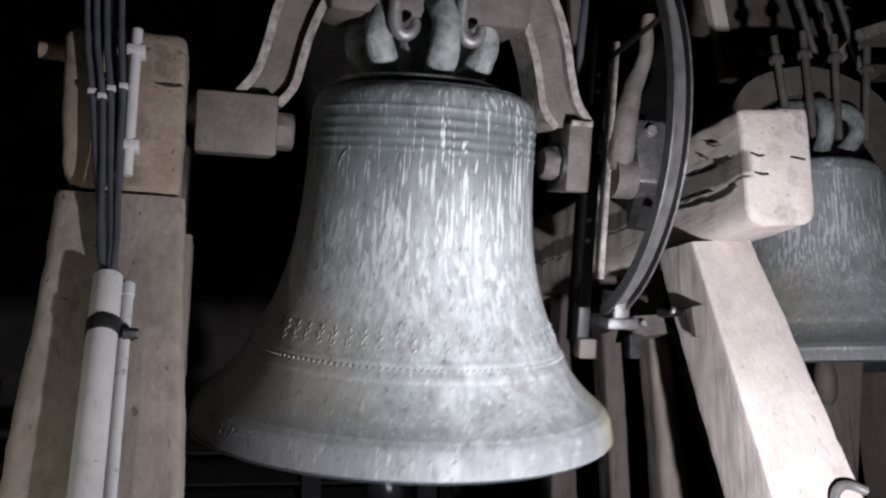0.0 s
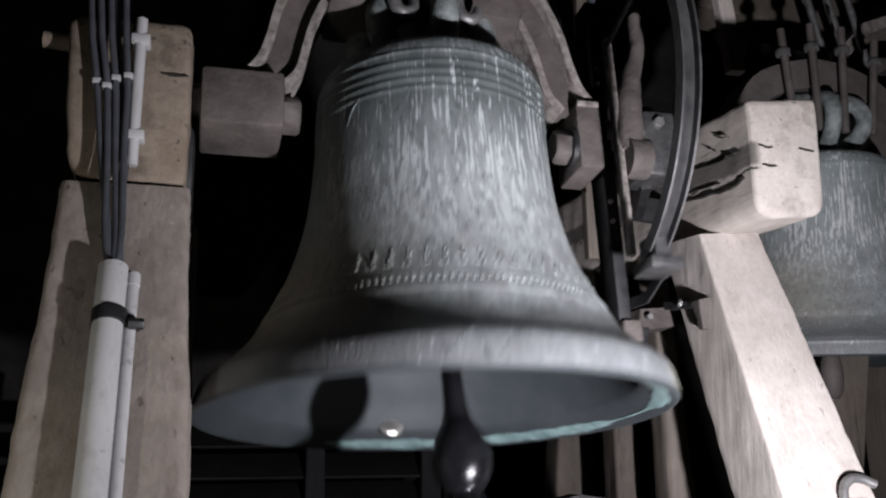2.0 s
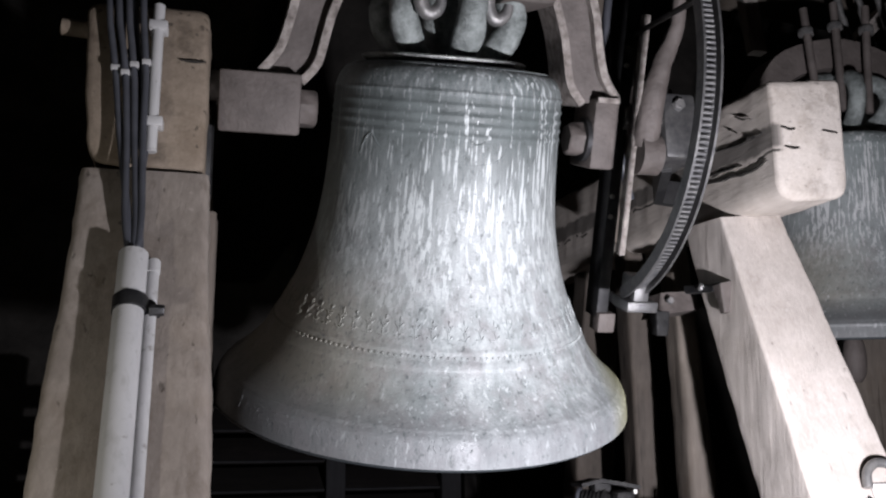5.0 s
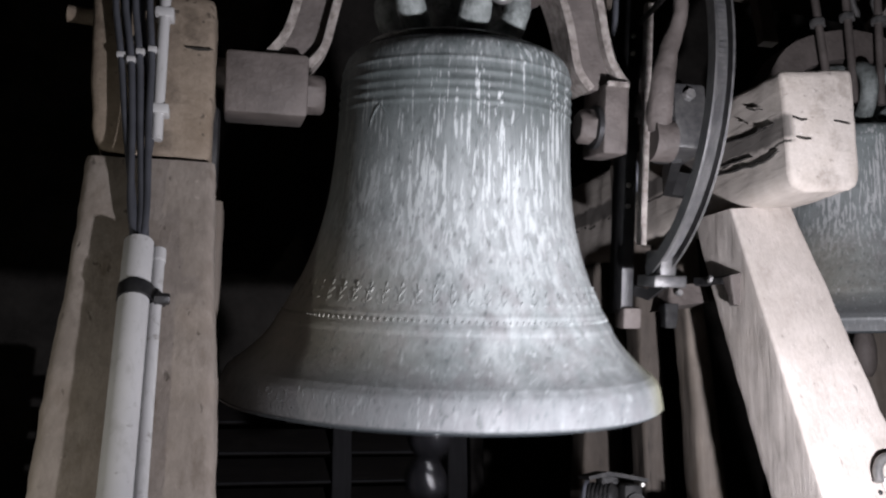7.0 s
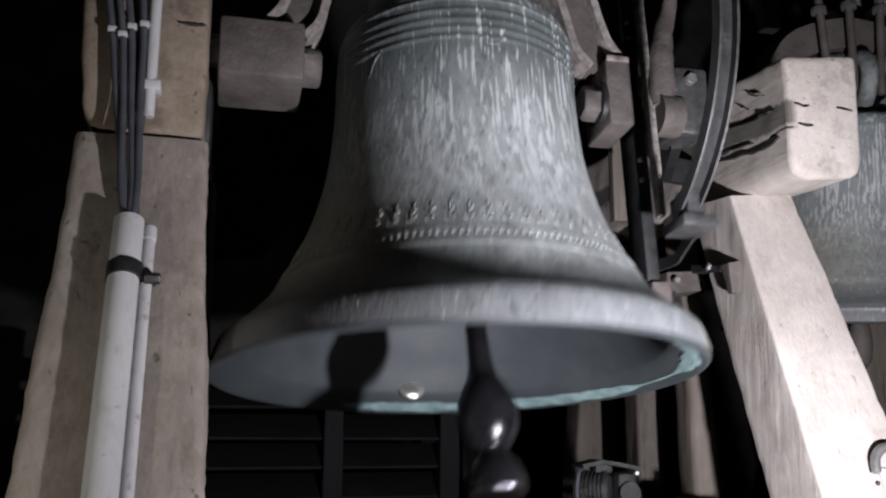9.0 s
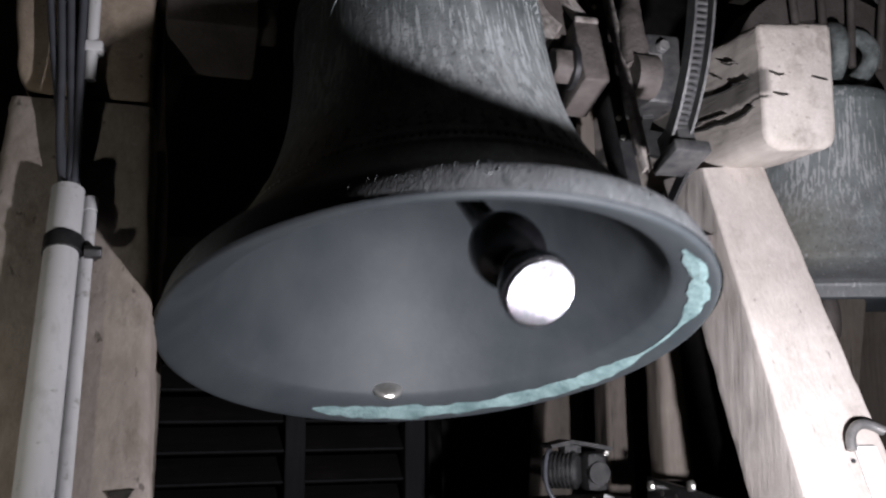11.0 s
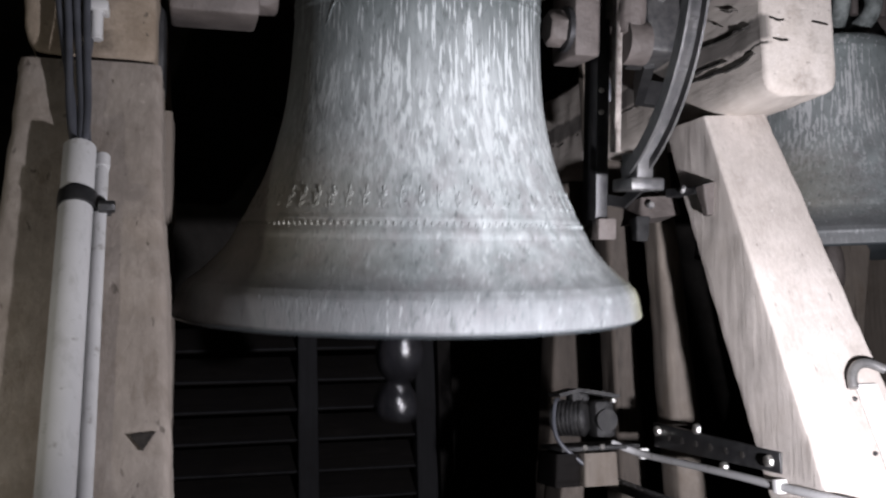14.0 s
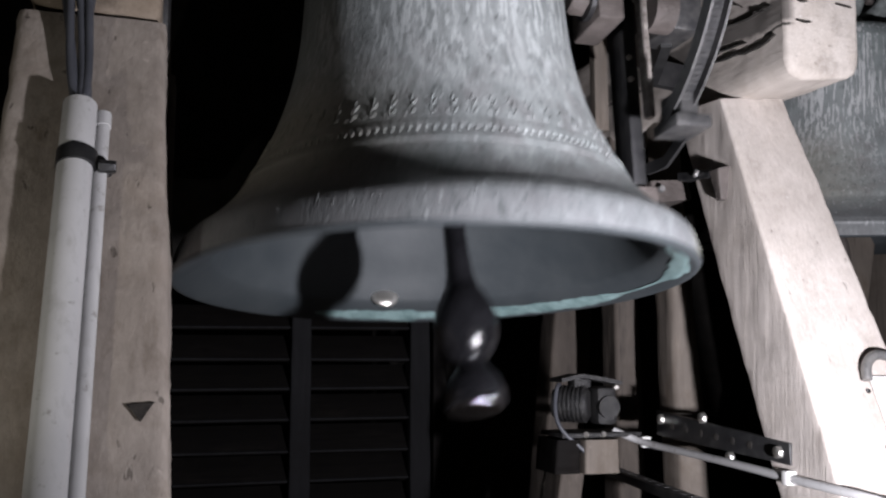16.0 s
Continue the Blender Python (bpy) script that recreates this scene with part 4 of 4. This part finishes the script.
def drive():
    t = thing("drive_motor", (.71, .62, 1.19), "small dark drive motor on a wooden block, darkened further as in shade", "motor")
    body = part("motor_body", tube([(.622, .69, 1.283), (.635, .68, 1.283), (.705, .62, 1.283), (.715, .612, 1.283)], [.045, .054, .054, .040], 24), MOTOR_DIM, t)
    for k in range(7):
        x, y = .638 + .0105 * k, .678 - .009 * k
        sub("cooling_fin", tube([(x, y, 1.283), (x + .003, y - .0026, 1.283)], .061, 20), MOTOR_DIM, body)
    part("gear_box", lumpy(box((.722, .57, 1.218), (.792, .65, 1.340), .016), .004, 3), MOTOR_DIM, t, "cast gear box in a shade-dark colour")
    part("gear_cover", tube([(.757, .572, 1.275), (.757, .556, 1.275)], .036, 20), MOTOR_DIM, t)
    part("terminal_box", box((.665, .62, 1.335), (.725, .68, 1.368), .006), MOTOR_DIM, t)
    part("motor_hood", strap([(.60, .62, 1.36), (.66, .60, 1.375), (.72, .575, 1.365), (.78, .56, 1.352)], (0, .05, 0), .012), MOTOR_DIM, t)
    for x, y, z in ((.742, .552, 1.362), (.775, .552, 1.338)):
        part("bolt", nut((x, y, z), (0, -1, 0), .009, .012), STEEL_BRIGHT, t)
    part("mount_plate", box((.585, .54, 1.182), (.86, .72, 1.197), .004), MOTOR_DIM, t)
    part("lead", tube([(.63, .66, 1.345), (.595, .6, 1.345), (.572, .57, 1.27), (.580, .55, 1.21), (.64, .53, 1.155), (.70, .52, 1.10)], .007, 10, None, 2), CABLE, t)
    for x in (.665, .725):
        part("foot_bolt", nut((x, .545, 1.19), (0, -1, .4), .010, .012), STEEL_BRIGHT, t)
    t = thing("wooden_block", (.68, .62, 1.06), "short brown wooden block under the motor", "block")
    part("block_body", timber(quad(.648, .765, .51, .70, 1.075), quad(.650, .762, .51, .70, 1.178), .010, .006, 8, 51.0), OAK_DARK, t)
    # The block's half in shadow, added as a separate near-black piece.
    t = thing("bearer", (.60, .60, 1.08), "shaded half of the wooden block, built as a dark piece", "bearer")
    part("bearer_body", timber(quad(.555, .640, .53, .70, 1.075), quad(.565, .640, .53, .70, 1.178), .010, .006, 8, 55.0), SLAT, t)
    t = thing("steel_rail", (.86, .5, 1.04), "perforated steel rail beside the motor block", "rail")
    rail = part("rail_body", solid([(.895, .90, 1.02), (.945, .90, 1.02), (.945, .90, 1.05), (.895, .90, 1.05)], [(.775, .12, 1.02), (.825, .12, 1.02), (.825, .12, 1.05), (.775, .12, 1.05)], .004), STEEL_DARK, t)
    for k in range(12):
        f = (k + .5) / 12
        sub("rail_slot", box((.905 - .12 * f, .89 - .78 * f, 1.0495), (.935 - .12 * f, .912 - .78 * f, 1.0515), .0006), WHEEL, rail)
    t = thing("prop", (.64, .6, 0), "oak prop under the motor block, darkened as in shade", "post")
    part("prop_body", timber(quad(.40, .50, .55, .70, 0), quad(.585, .665, .55, .70, 1.075), .01, .006, 20, 53.0), OAK_DIMMED, t)
    # black guide bar bolted between post and brace
    t = thing("guide_bar", (.88, .15, 1.22), "black drilled steel bar bolted to the brace", "bar")
    lo = [(.872, .47, 1.192), (.888, .47, 1.192), (.888, .47, 1.268), (.872, .47, 1.268)]
    hi = [(.872, -.18, 1.168), (.888, -.18, 1.168), (.888, -.18, 1.222), (.872, -.18, 1.222)]
    bar = part("bar_body", solid(lo, hi, .003), STEEL_DARK, t)
    for f, dz in ((.06, .015), (.94, 0), (.42, .045), (.62, -.045)):
        v, z = .47 - .65 * f, 1.23 - .035 * f + dz
        sub("bolt_head", nut((.873, v, z), (-1, 0, 0), .016, .014), STEEL_BRIGHT, bar, "shiny bolt head")
    for k in range(6):
        f = .15 + .12 * k
        sub("drilled_hole", tube([(.8735, .47 - .65 * f, 1.23 - .035 * f), (.8705, .47 - .65 * f, 1.23 - .035 * f)], .010, 12), HOLLOW_DARK, bar)
    part("spacer", box((.888, .38, 1.19), (.955, .46, 1.26), .004), STEEL_DARK, t)
    t = thing("cable", (.85, .2, 1.15), "grey flexible cable slung from motor to brace", "cable")
    line = [(.78, .58, 1.20), (.85, .52, 1.165), (.858, .30, 1.158), (.86, .02, 1.150), (.86, -.23, 1.138), (.88, -.42, 1.128), (.93, -.45, 1.11), (.985, -.44, 1.10)]
    part("sheath", tube(line, .011, 12, None, 2), PVC, t)
    for v, z in ((.52, 1.166), (-.19, 1.14)):
        part("clip", box((.845, v - .012, z - .016), (.874, v + .012, z + .018), .003), TRUNKING, t, "white cable clip")
    # trunking on the lit brace

    def rb(u, z, off):
        return (u, .10 - .425 * (2.17 - z) - off, z)
    t = thing("cable_trunking", (1.1, -.4, 1.1), "white plastic cable trunking on the lit brace", "trunking")
    lo = [rb(1.065, .1, .004), rb(1.165, .1, .004), rb(1.165, .1, .016), rb(1.065, .1, .016)]
    hi = [rb(1.062, 1.385, .004), rb(1.125, 1.385, .004), rb(1.125, 1.385, .016), rb(1.062, 1.385, .016)]
    part("cover", solid(lo, hi, .004), TRUNKING, t)
    part("bent_pipe", tube([rb(1.045, 1.375, .02), rb(1.05, 1.41, .025), rb(1.075, 1.435, .03), rb(1.11, 1.438, .03), rb(1.15, 1.42, .03)], .0125, 12, None, 2), STEEL_GREY, t, "grey bent pipe end")
    part("lower_bend", tube([rb(1.07, 1.17, .03), rb(1.062, 1.12, .03), rb(1.03, 1.09, .03), rb(.985, 1.10, .03)], .010, 12, None, 2), PVC, t)
    for z in (1.35, 1.22):
        part("screw", nut(rb(1.05, z, .002), (0, -1, -.4), .006, .006, 8), STEEL_DARK, t)
    # things half seen over the still bell
    t = thing("far_yoke", (2.75, 1.3, 3.3), "dusty iron yoke arc of another bell", "yoke")
    part("yoke_arc", strap([(2.3, 1.25, 3.18), (2.42, 1.25, 3.42), (2.6, 1.25, 3.60), (2.85, 1.25, 3.70), (3.1, 1.25, 3.72)], (0, .06, 0), .06), IRON_EDGE, t, "", True, 30)
    part("inner_arc", strap([(2.45, 1.25, 3.16), (2.55, 1.25, 3.32), (2.7, 1.25, 3.42), (3.1, 1.25, 3.47)], (0, .06, 0), .04), IRON, t, "", True, 30)
    part("hanger", box((2.95, 1.2, 2.76), (3.05, 1.3, 3.72), .01), IRON, t)
    for k in range(3):
        part("rod", tube([(2.33 + .12 * k, 1.15, 3.25), (2.20 + .12 * k, 1.15, 3.85)], .018, 10), STEEL_GREY, t)
    t = thing("cross_beam", (2.6, 1.9, 3.5), "dark oak beam high over the still bell", "beam")
    part("beam_body", timber([(1.6, 1.7, 3.95), (1.6, 1.95, 3.95), (1.6, 1.95, 4.2), (1.6, 1.7, 4.2)], [(5.2, 1.5, 3.5), (5.2, 1.75, 3.5), (5.2, 1.75, 3.75), (5.2, 1.5, 3.75)], .015, .008, 30, 61.0), OAK_DARK, t)


drive()


def hoses():
    for line, r in (([(.70, .25, 6.0), (.68, .22, 3.2), (.62, .20, 2.95), (.60, .22, 2.75), (.66, .3, 2.5), (.75, .4, 2.3)], .014),
                    ([(.50, .5, 6.0), (.52, .45, 3.3), (.60, .42, 3.0), (.68, .4, 2.8), (.72, .38, 2.5)], .010)):
        t = thing("hose", (line[0][0], line[0][1], 3), "black hose hanging down behind the wheel", "hose", "hoses by the wheel")
        part("hose_body", tube(line, r, 12, None, 2), CABLE, t)
    t = thing("upright_lath", (.86, .62, 2.4), "narrow pale lath standing behind the wheel", "lath")
    part("lath_body", timber([(.80, .7, 2.22), (.85, .7, 2.22), (.85, .74, 2.22), (.80, .74, 2.22)], [(.80, .7, 6.0), (.85, .7, 6.0), (.85, .74, 6.0), (.80, .74, 6.0)], .004, .005, 60, 81.0), OAK_DARK, t)
    t = thing("hanging_chain", (-1.62, .5, 3), "dusty dark iron chain hanging in the gloom", "chain")
    bm = bmesh.new()
    for i in range(58):
        z = 1.15 + .084 * i
        a = radians(90 * (i % 2) + 20)
        ring = [Vector((-1.62 + .034 * math.cos(a) * math.cos(b), .5 + .034 * math.sin(a) * math.cos(b), z + .056 * math.sin(b))) for b in [2 * math.pi * k / 12 for k in range(12)]]
        tube(ring + [ring[0]], .011, 6, bm)
    ch = part("links", bm, IRON_EDGE, t)
    ch["kind"] = "stuff"
    t = thing("beam_peg", (-.96, -.02, 2.53), "round wooden peg through the beam", "peg")
    part("peg_body", tube([(-.99, -.06, 2.535), (-.91, -.06, 2.53)], .022, 14), OAK_BROWN_DIM, t)


hoses()


# ---- louvred opening behind ----
def louvres():
    t = thing("louvre", (0, 2.3, 0.2), "louvred opening with weathered boards, coloured dark as if unlit", "louvre")
    for u, w in ((-1.2, .06), (-.01, .048), (.57, .05)):
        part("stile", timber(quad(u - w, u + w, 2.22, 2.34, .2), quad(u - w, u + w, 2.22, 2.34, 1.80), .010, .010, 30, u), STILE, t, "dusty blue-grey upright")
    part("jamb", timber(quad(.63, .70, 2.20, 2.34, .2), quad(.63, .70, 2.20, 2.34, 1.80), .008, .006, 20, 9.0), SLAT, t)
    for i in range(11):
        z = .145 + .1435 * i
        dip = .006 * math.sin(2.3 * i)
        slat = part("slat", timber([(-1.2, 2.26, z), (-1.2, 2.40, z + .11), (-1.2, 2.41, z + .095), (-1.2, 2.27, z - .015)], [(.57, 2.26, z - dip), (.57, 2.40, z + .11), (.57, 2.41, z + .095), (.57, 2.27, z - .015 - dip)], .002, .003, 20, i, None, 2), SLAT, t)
        # Paler strip puts the light caught by each board's edge into colour.
        sub("worn_edge", timber([(-1.2, 2.252, z - .009), (-1.2, 2.263, z - .006), (-1.2, 2.263, z + .004), (-1.2, 2.252, z + .001)], [(.57, 2.252, z - .009 - dip), (.57, 2.263, z - .006 - dip), (.57, 2.263, z + .004 - dip), (.57, 2.252, z + .001 - dip)], .002, .004, 60, i + 5.0, None, 2), STILE, slat, "paler strip for the lit front edge")


louvres()


def motions():
    step = [0.1 * i for i in range(161)]
    walk(BELL, [(t, FRAME @ pose(0, 0, AXLE, swing_angle(t))) for t in step])
    walk(CLAP_PART, [(t, pose(.016, 0, -.37, clapper_angle(t))) for t in step])


motions()
